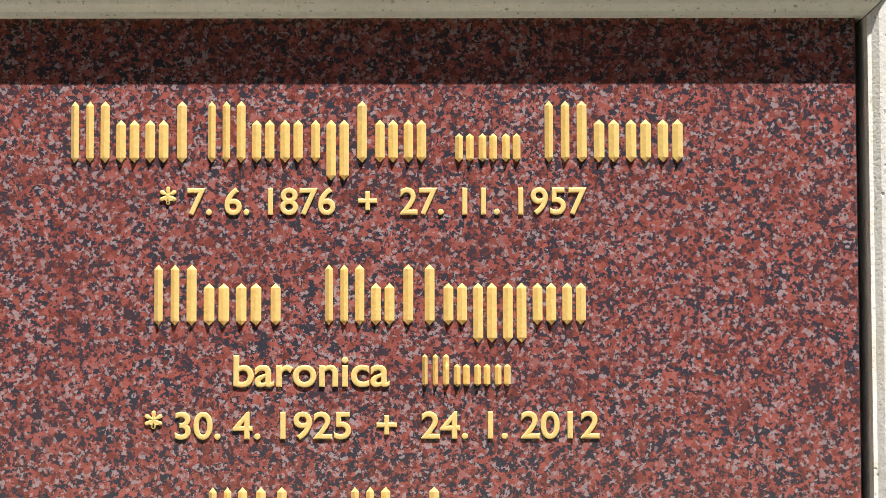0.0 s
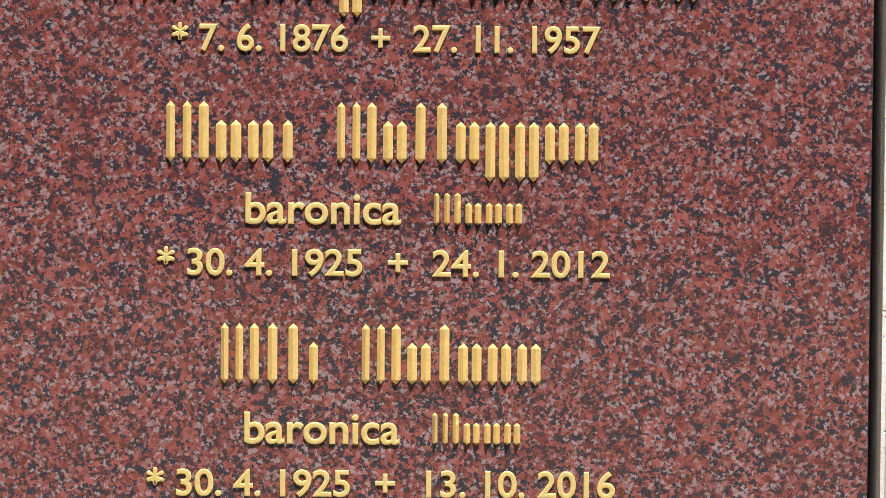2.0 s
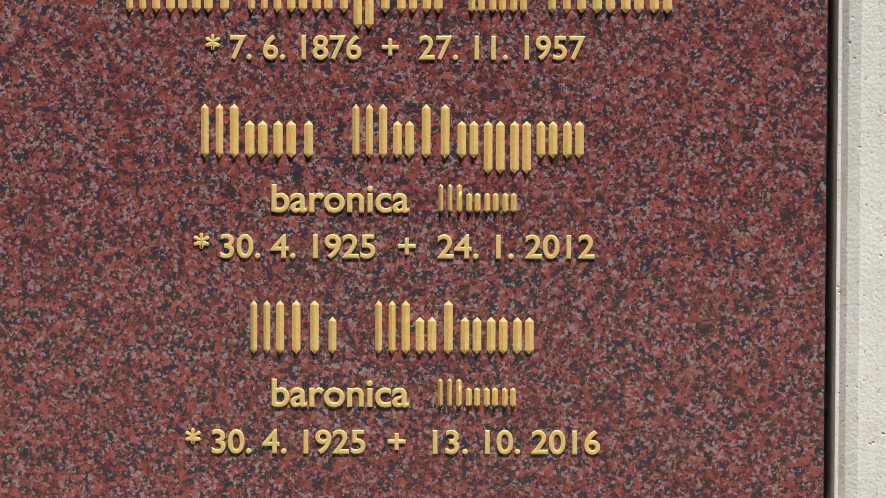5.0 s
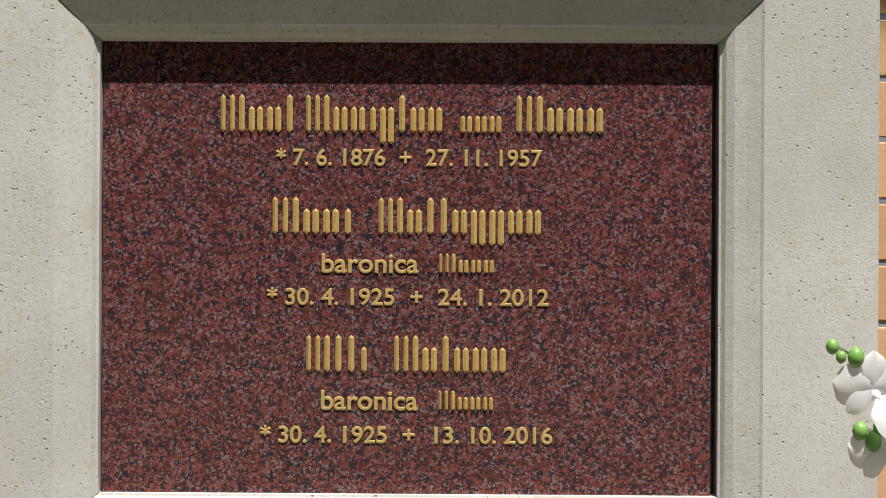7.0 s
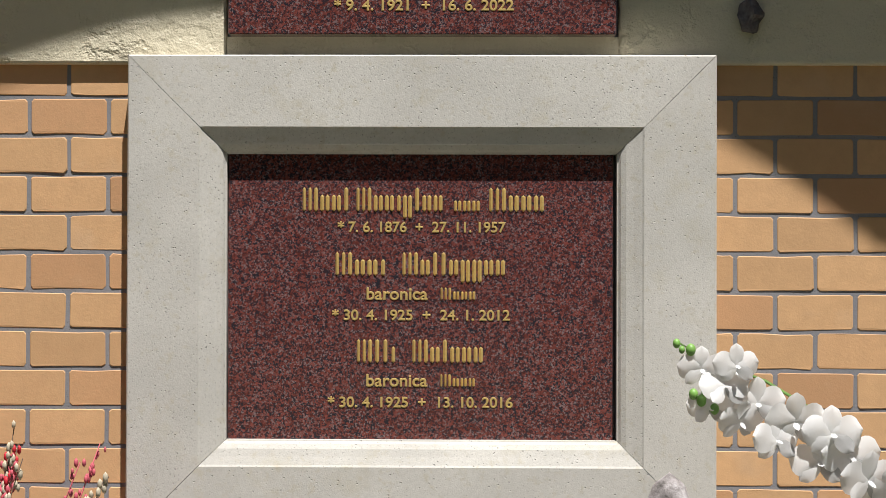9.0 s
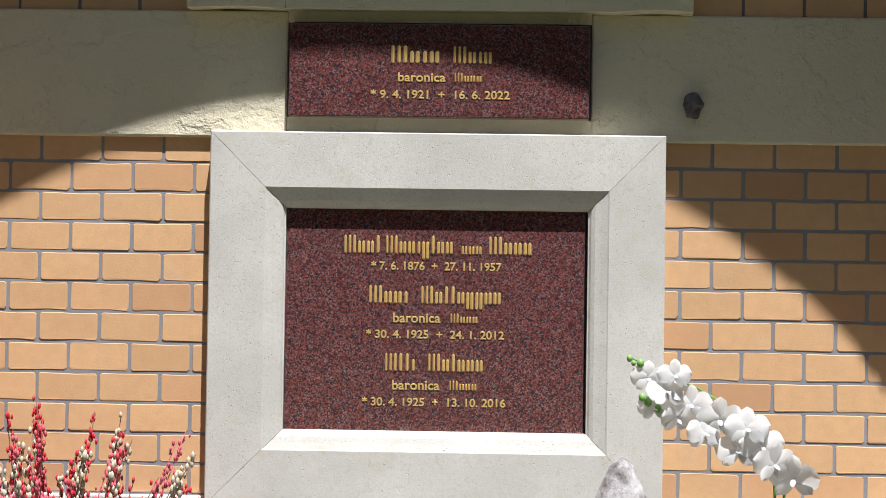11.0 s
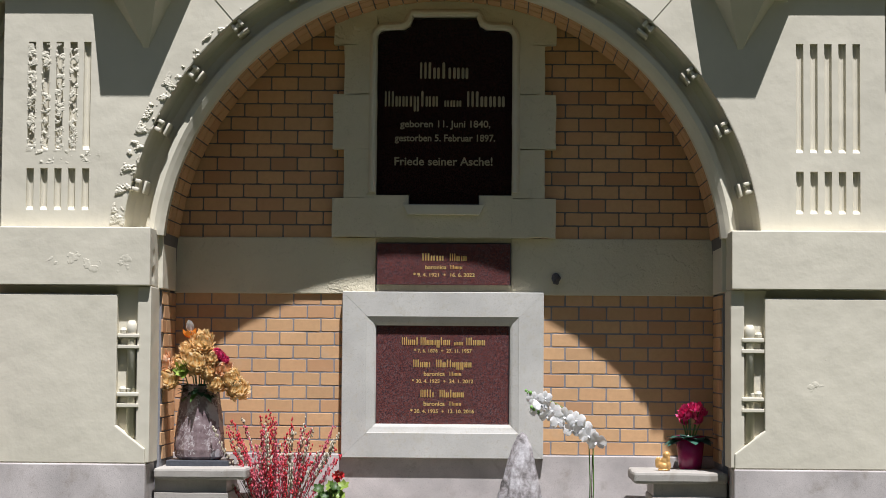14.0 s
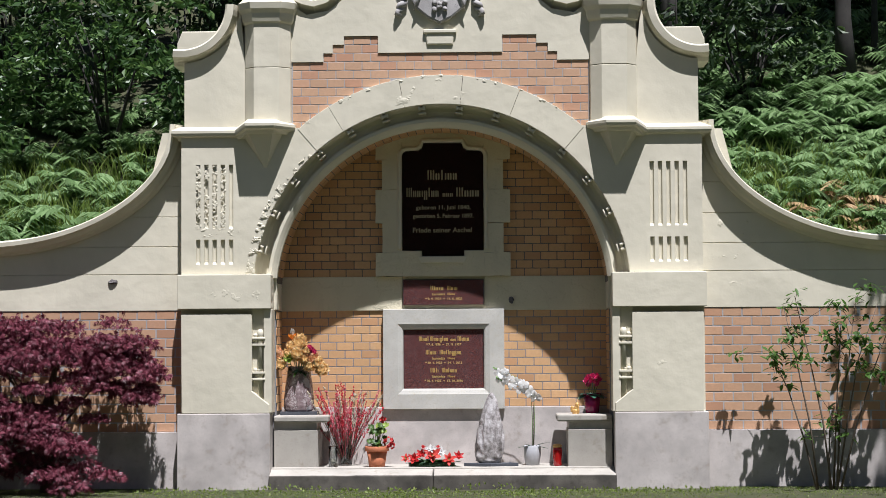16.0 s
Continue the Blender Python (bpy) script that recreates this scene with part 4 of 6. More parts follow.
def bloom(bm, c, axis, petals, length, width, open_, curl, rnd, mat=0, n=3):
    """A whorl of petals round axis; open_ is the angle from the axis in degrees."""
    axis = Vector(axis).normalized()
    a = axis.orthogonal().normalized()
    b = axis.cross(a)
    ph = rnd.uniform(0, 6.28)
    for k in range(petals):
        t = ph + 2 * math.pi * k / petals + rnd.uniform(-0.12, 0.12)
        r = a * math.cos(t) + b * math.sin(t)
        o = radians(open_ + rnd.uniform(-8, 8))
        blade(bm, Vector(c) + r * length * 0.05, axis * math.cos(o) + r * math.sin(o), axis, length * rnd.uniform(0.85, 1.1), width, curl, n, mat)


def ball_bloom(bm, c, axis, r, rnd, mat=0):
    """A full round head of short incurved petals."""
    axis = Vector(axis).normalized()
    turn = axis.to_track_quat("Z", "Y").to_matrix()
    n = 110
    bmesh.ops.create_icosphere(bm, subdivisions=2, radius=r * 0.62, matrix=Matrix.Translation(c))
    for k in range(n):
        z = 1 - 1.6 * (k + 0.5) / n
        t = 2.399963 * k
        q = math.sqrt(max(0, 1 - z * z))
        d = turn @ Vector((q * math.cos(t), q * math.sin(t), z))
        d = (d + Vector((rnd.gauss(0, 0.10), rnd.gauss(0, 0.10), rnd.gauss(0, 0.10)))).normalized()
        blade(bm, Vector(c) + d * r * 0.45, d + axis * 0.35, axis, r * rnd.uniform(0.42, 0.60), r * 0.33, 0.75, 3, mat, fold=0.2)


def spot(bm, c, r, n=6):
    bmesh.ops.create_icosphere(bm, subdivisions=1, radius=r, matrix=Matrix.Translation(c))


def hung(th, name, bm, mat, label="", smooth=True):
    return under(th, part(name, bm, mat, None, label, smooth))


BENCH_Z, FLOOR_Z = 0.685, 0.186
# marble vase on its slate plate
pl = tagged(part("slate_plate", box(bmesh.new(), -1.590, -1.225, -0.40, -0.15, BENCH_Z - 0.003, BENCH_Z + 0.032, 0.003), M_SLATE), "dark grey slate plate under the marble vase", "stone plate")
bm = bmesh.new()
prof = [(0.0, 0.0), (0.118, 0.0), (0.142, 0.02), (0.149, 0.06), (0.146, 0.14), (0.134, 0.26), (0.119, 0.36), (0.108, 0.425), (0.100, 0.43), (0.092, 0.42), (0.09, 0.30), (0.0, 0.30)]
lathe(bm, prof, 12, (-1.415, -0.27, BENCH_Z + 0.032), 0.012, (1.0, 0.75))
vz = thing("marble_vase", (-1.415, -0.27, BENCH_Z + 0.032), "brown veined marble vase on a slate plate", "vase")
vb = hung(vz, "body", bm, M_MARB, smooth=False)
hung(vb, "rim", lathe(bmesh.new(), [(0.100, 0.418), (0.110, 0.420), (0.112, 0.430), (0.106, 0.437), (0.096, 0.434), (0.094, 0.42)], 12, (-1.415, -0.27, BENCH_Z + 0.032), 0.012, (1.0, 0.75)), M_MARB, smooth=False)
rnd = random.Random(11)
bq = thing("chrysanthemum_bouquet", (-1.415, -0.27, BENCH_Z + 0.34), "apricot artificial chrysanthemums in the marble vase", "bouquet")
V0 = Vector((-1.415, -0.27, BENCH_Z + 0.42))
heads = [(-0.185, 0.26, 0.075, M_PEACH), (-0.155, 0.155, 0.075, M_YEL), (-0.09, 0.25, 0.062, M_YEL), (-0.01, 0.27, 0.085, M_YEL), (0.02, 0.40, 0.075, M_YEL),
         (0.075, 0.30, 0.06, M_YEL), (0.12, 0.22, 0.07, M_PEACH), (0.10, 0.13, 0.06, M_YEL), (0.17, 0.16, 0.065, M_YEL), (0.205, 0.09, 0.07, M_YEL), (0.055, 0.21, 0.055, M_YEL), (-0.06, 0.36, 0.045, M_CORAL)]
for x, z, r, mat in heads:
    c = V0 + Vector((x * 1.12, -0.06 - rnd.uniform(0, 0.05), z * 0.86 - 0.055))
    head = bmesh.new()
    ball_bloom(head, c, (x * 1.6, -0.75, 0.45), r * 1.22, rnd)
    bm = tube(bmesh.new(), [V0 + Vector((x * 0.15, 0, -0.08)), V0 + Vector((x * 0.5, -0.02, z * 0.45)), c], 0.004, 5)
    st = hung(bq, "stem", bm, M_STEM)
    hung(st, "bloom", head, mat if mat != M_CORAL else M_YEL)
bm = bmesh.new()
for k in range(3):
    ball_bloom(bm, V0 + Vector((0.115 + 0.02 * k, -0.115, 0.235 - 0.02 * k)), (0.2, -0.9, 0.4), 0.034, rnd)
hung(bq, "bloom", bm, M_PINK, "magenta artificial bloom")
bm = bmesh.new()
bloom(bm, V0 + Vector((-0.055, -0.06, 0.365)), (0, -0.2, 1), 6, 0.060, 0.046, 18, 0.3, rnd)
hung(bq, "bloom", bm, M_WHITE, "white tulip on a tall stem")
bm = bmesh.new()
bloom(bm, V0 + Vector((-0.055, -0.06, 0.325)), (0, -0.3, 1), 7, 0.06, 0.05, 62, 0.4, rnd)
hung(bq, "bloom", bm, leaf("orange petal", (0.80, 0.27, 0.03), (0.85, 0.36, 0.06)))
hung(bq, "stem", tube(bmesh.new(), [V0 + Vector((-0.01, 0, -0.05)), V0 + Vector((-0.04, -0.05, 0.2)), V0 + Vector((-0.055, -0.06, 0.36))], 0.004, 5), plain("pale stem", (0.5, 0.55, 0.42), 0.5))
for k in range(26):
    bm = bmesh.new()
    a = rnd.uniform(0, 2 * math.pi)
    d = Vector((math.cos(a), -abs(math.sin(a)) * 0.8, rnd.uniform(-0.35, 0.5)))
    blade(bm, V0 + d * 0.03 + Vector((0, -0.03, 0.02)), d, (0, 0, 1), rnd.uniform(0.07, 0.13), rnd.uniform(0.035, 0.05), -0.3, 4)
    hung(bq, "leaf", bm, M_LEAFD if k > 5 else M_LEAFG)
bm = bmesh.new()
bloom(bm, V0 + Vector((-0.075, -0.12, 0.13)), (-0.3, -0.9, 0.3), 7, 0.07, 0.045, 60, 0.2, rnd)
bloom(bm, V0 + Vector((-0.07, -0.12, 0.13)), (-0.3, -0.9, 0.3), 6, 0.055, 0.04, 30, 0.2, rnd)
hung(bq, "bloom", bm, M_LEAFL, "lime green bloom")

# twigs with catkins in a glass
def glass(name, x, y, prof, label):
    bm = lathe(bmesh.new(), prof, 20, (x, y, FLOOR_Z))
    ob = part(name, bm, M_GLASS, smooth=True)
    return tagged(ob, label, "glass vase")


glass("glass_vase", -0.955, -0.24, [(0.0, 0.0), (0.052, 0.0), (0.056, 0.006), (0.060, 0.20), (0.056, 0.20), (0.052, 0.014), (0.0, 0.012)], "clear glass vase with water-stained foot holding twigs")
tagged(part("vase_filling", lathe(bmesh.new(), [(0.0, 0.0), (0.050, 0.0), (0.051, 0.085), (0.0, 0.086)], 16, (-0.955, -0.24, FLOOR_Z + 0.016)), plain("brown water", (0.22, 0.10, 0.05), 0.4)), "brown water standing in the glass vase", "water")
tw = thing("twig_bunch", (-0.955, -0.24, FLOOR_Z + 0.02), "bunch of red-dyed twigs and catkins in a glass", "twig bunch")
rnd = random.Random(4)
for k in range(96):
    bm = bmesh.new()
    a = rnd.uniform(0, 2 * math.pi)
    lean = rnd.uniform(0.04, 0.66)
    h = rnd.uniform(0.46, 0.80)
    p0 = Vector((-0.955 + 0.03 * math.cos(a), -0.24 + 0.03 * math.sin(a), FLOOR_Z + 0.03))
    d = Vector((math.cos(a) * lean, math.sin(a) * lean * 0.55 - 0.05, 1)).normalized()
    pts = [p0 + d * h * t + Vector((math.cos(a), 0, 0)) * 0.10 * t * t * lean + Vector((rnd.gauss(0, 0.006), rnd.gauss(0, 0.006), 0)) for t in (0, 0.3, 0.6, 0.8, 1)]
    pts = [Vector((p.x, min(p.y, -0.10), p.z)) for p in pts]
    stem_ = hung(tw, "twig", tube(bmesh.new(), pts, [0.0026, 0.0022, 0.0018, 0.0015, 0.001], 4), (M_TWIG, M_TWIG, M_PINKT)[k % 3])
    kind = k % 3
    for i in range(52 if kind else 22):
        t = rnd.uniform(0.36, 1.0) if kind else rnd.uniform(0.62, 1.0)
        j = min(int(t * 4), 3)
        q = t * 4 - j
        # the path is sampled at uneven steps, so blend along neighbouring points
        c = pts[j].lerp(pts[j + 1], q) + Vector((rnd.gauss(0, 0.006), rnd.gauss(0, 0.006), 0))
        n0 = len(bm.faces)
        bmesh.ops.create_icosphere(bm, subdivisions=1, radius=rnd.uniform(0.0035, 0.0065) if kind else rnd.uniform(0.005, 0.008), matrix=Matrix.Translation(c) @ Matrix.Diagonal((0.8, 0.8, 1.7, 1)))
    tagged(hung(stem_, ("catkin", "berry", "bud")[kind], bm, (M_CREAMB, M_REDB, M_PINKT)[kind], ("cream catkins", "red berries", "dyed pink buds")[kind]), kind="stuff")
glass("small_glass", -1.065, -0.47, [(0.0, 0.0), (0.045, 0.0), (0.048, 0.01), (0.040, 0.05), (0.046, 0.20), (0.043, 0.20), (0.036, 0.05), (0.0, 0.03)], "small clear empty glass vase on the floor")

# geranium in a terracotta pot
GP = Vector((-0.64, -0.45, FLOOR_Z))
gp = thing("terracotta_pot", GP, "round terracotta flower pot on the niche floor", "flower pot")
pot = hung(gp, "pot", lathe(bmesh.new(), [(0.0, 0.0), (0.072, 0.0), (0.076, 0.005), (0.100, 0.155), (0.096, 0.155), (0.09, 0.14), (0.0, 0.14)], 28, GP), M_TERRA)
hung(pot, "rim", lathe(bmesh.new(), [(0.095, 0.150), (0.112, 0.150), (0.116, 0.158), (0.116, 0.192), (0.112, 0.198), (0.102, 0.196), (0.098, 0.16)], 28, GP), M_TERRA)
hung(gp, "soil", lathe(bmesh.new(), [(0.0, 0.15), (0.10, 0.15), (0.10, 0.172), (0.0, 0.18)], 20, GP), plain("potting soil", (0.05, 0.035, 0.025), 0.95, 0, 0.4, 90, 0.6), smooth=False)
ge = thing("geranium", GP + Vector((0, 0, 0.17)), "leggy geranium with dark red heads in a terracotta pot", "potted plant")
rnd = random.Random(21)
for k in range(22):
    a, l = rnd.uniform(0, 6.28), rnd.uniform(0.03, 0.13)
    top = GP + Vector((math.cos(a) * l - 0.02, math.sin(a) * l * 0.8, rnd.uniform(0.20, 0.40)))
    bm = tube(bmesh.new(), [GP + Vector((0, 0, 0.17)), (GP + top) / 2 + Vector((0, 0, 0.06)), top], 0.003, 4)
    st = hung(ge, "stem", bm, M_STEM)
    bm = bmesh.new()
    bloom(bm, top, (rnd.gauss(0, 0.4), -0.7, 0.6), 6, rnd.uniform(0.028, 0.042), 0.032, 80, 0.1, rnd)
    hung(st, "leaf", bm, M_LEAFG if k % 4 else M_LEAFL)
for x, z, r, n in ((0.115, 0.24, 0.055, 22), (0.06, 0.455, 0.03, 10), (0.145, 0.205, 0.03, 8)):
    bm = bmesh.new()
    for i in range(n):
        v = Vector((rnd.gauss(0, 1), rnd.gauss(0, 1) - 0.4, rnd.gauss(0, 1))).normalized()
        bloom(bm, GP + Vector((x, -0.04, z)) + v * r * 0.8, v, 5, 0.022, 0.018, 70, 0.1, rnd, n=2)
    hung(ge, "flower_head", bm, M_REDP, "dark red flower head")
    hung(ge, "stem", tube(bmesh.new(), [GP + Vector((0, 0, 0.18)), GP + Vector((x * 0.5, -0.03, z * 0.8)), GP + Vector((x, -0.04, z))], 0.003, 4), M_STEM)

# low arrangement of artificial poinsettias
ar = thing("flower_arrangement", (-0.11, -0.44, FLOOR_Z), "low artificial arrangement of red poinsettias and white blooms", "flower arrangement")
rnd = random.Random(8)
A0 = Vector((-0.11, -0.44, FLOOR_Z))
for x, z, r, mat in ((0.01, 0.11, 0.095, M_CORAL), (-0.17, 0.075, 0.07, M_REDP), (0.17, 0.07, 0.075, M_CORAL), (-0.10, 0.12, 0.06, M_REDP), (-0.25, 0.08, 0.05, M_CORAL), (0.26, 0.10, 0.055, M_REDP), (0.0, 0.17, 0.05, M_WHITE), (0.09, 0.14, 0.055, M_WHITE), (-0.06, 0.165, 0.04, M_WHITE), (-0.08, 0.19, 0.025, M_REDP), (0.06, 0.19, 0.022, M_REDP)):
    c = A0 + Vector((x, -0.05 + rnd.uniform(-0.03, 0.03), z))
    bm = bmesh.new()
    bloom(bm, c, (x * 0.8, -0.85, 0.55), 6, r, r * 0.55, 78, 0.12, rnd)
    bloom(bm, c, (x * 0.8, -0.85, 0.55), 5, r * 0.65, r * 0.4, 50, 0.15, rnd)
    hung(ar, "bloom", bm, mat)
    if mat == M_CORAL:
        bm = bmesh.new()
        for _ in range(5):
            spot(bm, c + Vector((rnd.gauss(0, 0.006), -0.012, rnd.gauss(0, 0.006))), 0.005)
        hung(ar, "flower_eye", bm, M_LEAFL)
for k in range(44):
    a = rnd.uniform(0, 6.28)
    d = Vector((math.cos(a) * 1.0, -abs(math.sin(a)) * 0.7 + 0.1, rnd.uniform(-0.05, 0.45)))
    bm = bmesh.new()
    b = A0 + Vector((math.cos(a) * rnd.uniform(0.05, 0.22), -0.03, rnd.uniform(0.012, 0.06)))
    blade(bm, b, d, (0, 0, 1), rnd.uniform(0.07, 0.12), rnd.uniform(0.03, 0.05), -0.25, 4)
    for v in bm.verts:
        v.co.z = max(v.co.z, FLOOR_Z + 0.004)
    hung(ar, "leaf", bm, M_LEAFD if k % 5 else M_LEAFG)
bm = lathe(bmesh.new(), [(0.0, 0.0), (0.15, 0.0), (0.15, 0.03), (0.10, 0.06), (0.0, 0.07)], 16, A0, 0, (1.5, 0.6))
hung(ar, "foam_base", bm, M_LEAFD)

# upright boulder on a slate slab
bm = plan_prism(bmesh.new(), [(0.20, -0.42), (0.46, -0.53), (0.73, -0.42), (0.50, -0.25)], FLOOR_Z - 0.002, FLOOR_Z + 0.030, 0.003)
tagged(part("slate_slab", bm, M_SLATE), "flat dark slate slab under the upright boulder", "stone plate")
bm = bmesh.new()
bmesh.ops.create_icosphere(bm, subdivisions=5, radius=1.0)
girth = ((0.0, 0.105), (0.08, 0.132), (0.25, 0.142), (0.42, 0.130), (0.6, 0.104), (0.78, 0.076), (0.9, 0.050), (0.97, 0.028), (1.0, 0.0))
for v in bm.verts:
    t = (v.co.z + 1) / 2
    w = float(np.interp(t, [g[0] for g in girth], [g[1] for g in girth]))
    flat = math.hypot(v.co.x, v.co.y) or 1.0
    n1 = noise.fractal(v.co * 1.8 + Vector((3, 1, 2)), 0.75, 2.1, 6)
    ridge = abs(noise.noise(Vector((v.co.x * 2.6, v.co.y * 2.6, v.co.z * 1.1)) + Vector((7, 2, 0))))
    fine = noise.noise(v.co * 9.0)
    w *= 1 + 0.10 * n1 - 0.20 * ridge + 0.05 * fine
    v.co = Vector((0.455 + v.co.x / flat * w + 0.03 * (t - 0.4), -0.395 + v.co.y / flat * w * 0.75, FLOOR_Z + 0.028 + t * 0.685))
tagged(part("boulder", bm, M_BOUL, smooth=True), "tall grey-white weathered boulder on a slate slab", "boulder")

# white orchid in a grey pot
OP = Vector((0.865, -0.27, FLOOR_Z))


def arch_up(x, z):
    """Lifts the flowering end of the orchid."""
    return z if z < 0.5 else 0.95 - (0.92 - z) * (0.80 if z > 0.56 else 0.80)


op = tagged(part("orchid_pot", lathe(bmesh.new(), [(0.0, 0.0), (0.062, 0.0), (0.070, 0.008), (0.084, 0.10), (0.083, 0.185), (0.079, 0.19), (0.074, 0.18), (0.07, 0.15), (0.0, 0.15)], 28, OP), M_CERAM, smooth=True), "smooth grey ceramic orchid pot on the niche floor", "flower pot")
orc = thing("orchid", OP + Vector((0, 0, 0.15)), "white artificial orchid with two arching stems and green buds", "orchid")
rnd = random.Random(33)


def petal(bm, c, d, front, length, width, rnd):
    """A broad rounded orchid petal, cupped and slightly ruffled."""
    side = d.cross(front).normalized()
    cup, ph = rnd.uniform(-0.25, 0.12), rnd.uniform(0, 6.28)
    rows = []
    for i in range(8):
        t = i / 7
        w = 0.5 * width * (0.16 + 0.84 * math.sin(math.pi * (0.08 + 0.60 * t)) ** 0.8) * math.sqrt(max(0.0, 1 - max(0.0, (t - 0.45) / 0.55) ** 2.4) + 0.004)
        row = []
        for j in range(-2, 3):
            u = j / 2
            lift = cup * length * t * t + 0.10 * length * t + 0.05 * width * math.sin(ph + 3.0 * u + 5.0 * t) * abs(u) - 0.08 * width * u * u
            row.append(bm.verts.new(c + d * length * t + side * w * u + front * lift))
        rows.append(row)
    for p, q in zip(rows, rows[1:]):
        for j in range(4):
            bm.faces.new((p[j], p[j + 1], q[j + 1], q[j])).smooth = True


stem_a = [OP + Vector((0.0, 0, 0.15)), OP + Vector((0.005, 0, 0.42)), OP + Vector((-0.005, -0.01, 0.60)), OP + Vector((-0.08, -0.02, 0.74)), OP + Vector((-0.20, -0.03, 0.83)), OP + Vector((-0.315, -0.03, 0.885)), OP + Vector((-0.365, -0.03, 0.92))]
stem_b = [OP + Vector((0.015, 0, 0.15)), OP + Vector((0.025, 0, 0.40)), OP + Vector((0.02, -0.01, 0.56)), OP + Vector((-0.04, -0.03, 0.68)), OP + Vector((-0.12, -0.04, 0.74))]
for st in (stem_a, stem_b):
    st = [OP + Vector(((p - OP).x, (p - OP).y, arch_up(0, (p - OP).z))) for p in st]
    flower_stem = hung(orc, "stem", tube(bmesh.new(), st, [0.0045 - 0.0003 * i for i in range(len(st))], 6), M_STEM)
hung(orc, "stake", tube(bmesh.new(), [OP + Vector((0.01, 0.01, 0.15)), OP + Vector((0.018, 0.01, 0.58))], 0.003, 5), M_TWIG)
spots = [(0.055, 0.555, 0.075), (0.01, 0.60, 0.07), (-0.02, 0.655, 0.07), (-0.075, 0.64, 0.065), (-0.055, 0.71, 0.065), (-0.12, 0.735, 0.07), (-0.155, 0.695, 0.06), (-0.185, 0.78, 0.06), (-0.215, 0.735, 0.055), (-0.245, 0.82, 0.058), (-0.27, 0.77, 0.05), (-0.285, 0.86, 0.052), (-0.225, 0.87, 0.05)]
for x, z, r in spots:
    c = OP + Vector((x * 1.06 - 0.022, -0.062 + rnd.uniform(-0.015, 0.015), arch_up(x, z)))
    ax = Vector((rnd.gauss(0.1, 0.35), -1, rnd.gauss(-0.1, 0.25)))
    bm = bmesh.new()
    axn = ax.normalized()
    a = axn.cross(Vector((0, 0, 1))).normalized()
    b = a.cross(axn)
    for ang, ln, wd in ((8, 1.0, 1.05), (172, 1.0, 1.05), (90, 0.92, 0.62), (222, 0.88, 0.55), (318, 0.88, 0.55)):
        d = a * math.cos(radians(ang)) + b * math.sin(radians(ang))
        petal(bm, c, d, axn, r * ln * 0.90, r * wd * 0.94, rnd)
    blade(bm, c + axn * 0.004, axn * 0.7 - b * 0.6, b, r * 0.3, r * 0.2, 0.3, 3)
    hung(flower_stem, "blossom", bm, M_WHITE, "white orchid blossom")
for x, z, r in ((-0.345, 0.905, 0.013), (-0.372, 0.92, 0.010), (-0.362, 0.905, 0.008), (-0.340, 0.80, 0.012), (-0.325, 0.785, 0.013), (-0.318, 0.805, 0.010), (-0.30, 0.765, 0.012)):
    bm = bmesh.new()
    bmesh.ops.create_icosphere(bm, subdivisions=2, radius=r, matrix=Matrix.Translation(OP + Vector((x, -0.055, arch_up(x, z)))) @ Matrix.Diagonal((0.75, 0.75, 0.95, 1)))
    hung(flower_stem, "bud", bm, plain("orchid bud", (0.18, 0.36, 0.08), 0.45), "green bud")
for d, l in (((0.9, -0.3, 0.75), 0.20), ((0.8, -0.4, 0.35), 0.17), ((-0.8, -0.4, 0.4), 0.16), ((-0.5, -0.6, 0.7), 0.12)):
    bm = bmesh.new()
    blade(bm, OP + Vector((0, -0.01, 0.165)), d, (0, 0, 1), l, 0.045, -0.45, 6)
    hung(orc, "leaf", bm, M_LEAFD)

# red grave candle
CP = Vector((1.105, -0.42, FLOOR_Z))
gc = thing("grave_candle", CP, "red glass grave candle with a gilt lid", "grave candle")
hung(gc, "cup", lathe(bmesh.new(), [(0.0, 0.0), (0.040, 0.0), (0.043, 0.006), (0.040, 0.05), (0.047, 0.10), (0.049, 0.15), (0.042, 0.178), (0.0, 0.178)], 22, CP), M_REDG)
hung(gc, "lid", lathe(bmesh.new(), [(0.0, 0.178), (0.043, 0.178), (0.046, 0.184), (0.046, 0.196), (0.040, 0.204), (0.018, 0.212), (0.0, 0.213)], 22, CP), M_GILT, "gilt pierced lid")

# cyclamen on the bench
YP0 = Vector((1.455, -0.22, BENCH_Z + 0.002))
cy = thing("plastic_pot", YP0, "glossy magenta plastic pot on the bench", "flower pot")
pot = hung(cy, "pot", lathe(bmesh.new(), [(0.0, 0.0), (0.062, 0.0), (0.066, 0.005), (0.086, 0.185), (0.080, 0.185), (0.078, 0.16), (0.0, 0.16)], 28, YP0), M_MAG)
hung(pot, "rim", lathe(bmesh.new(), [(0.084, 0.172), (0.090, 0.172), (0.091, 0.190), (0.086, 0.192), (0.080, 0.19), (0.080, 0.175)], 28, YP0), M_MAG)
cp = thing("cyclamen", YP0 + Vector((0, 0, 0.16)), "pink cyclamen with silver-green leaves in a magenta pot", "potted plant")
rnd = random.Random(17)
M_CYC = leaf("silver-green leaf", (0.05, 0.14, 0.10), (0.12, 0.26, 0.20), 0.4, 0.1)
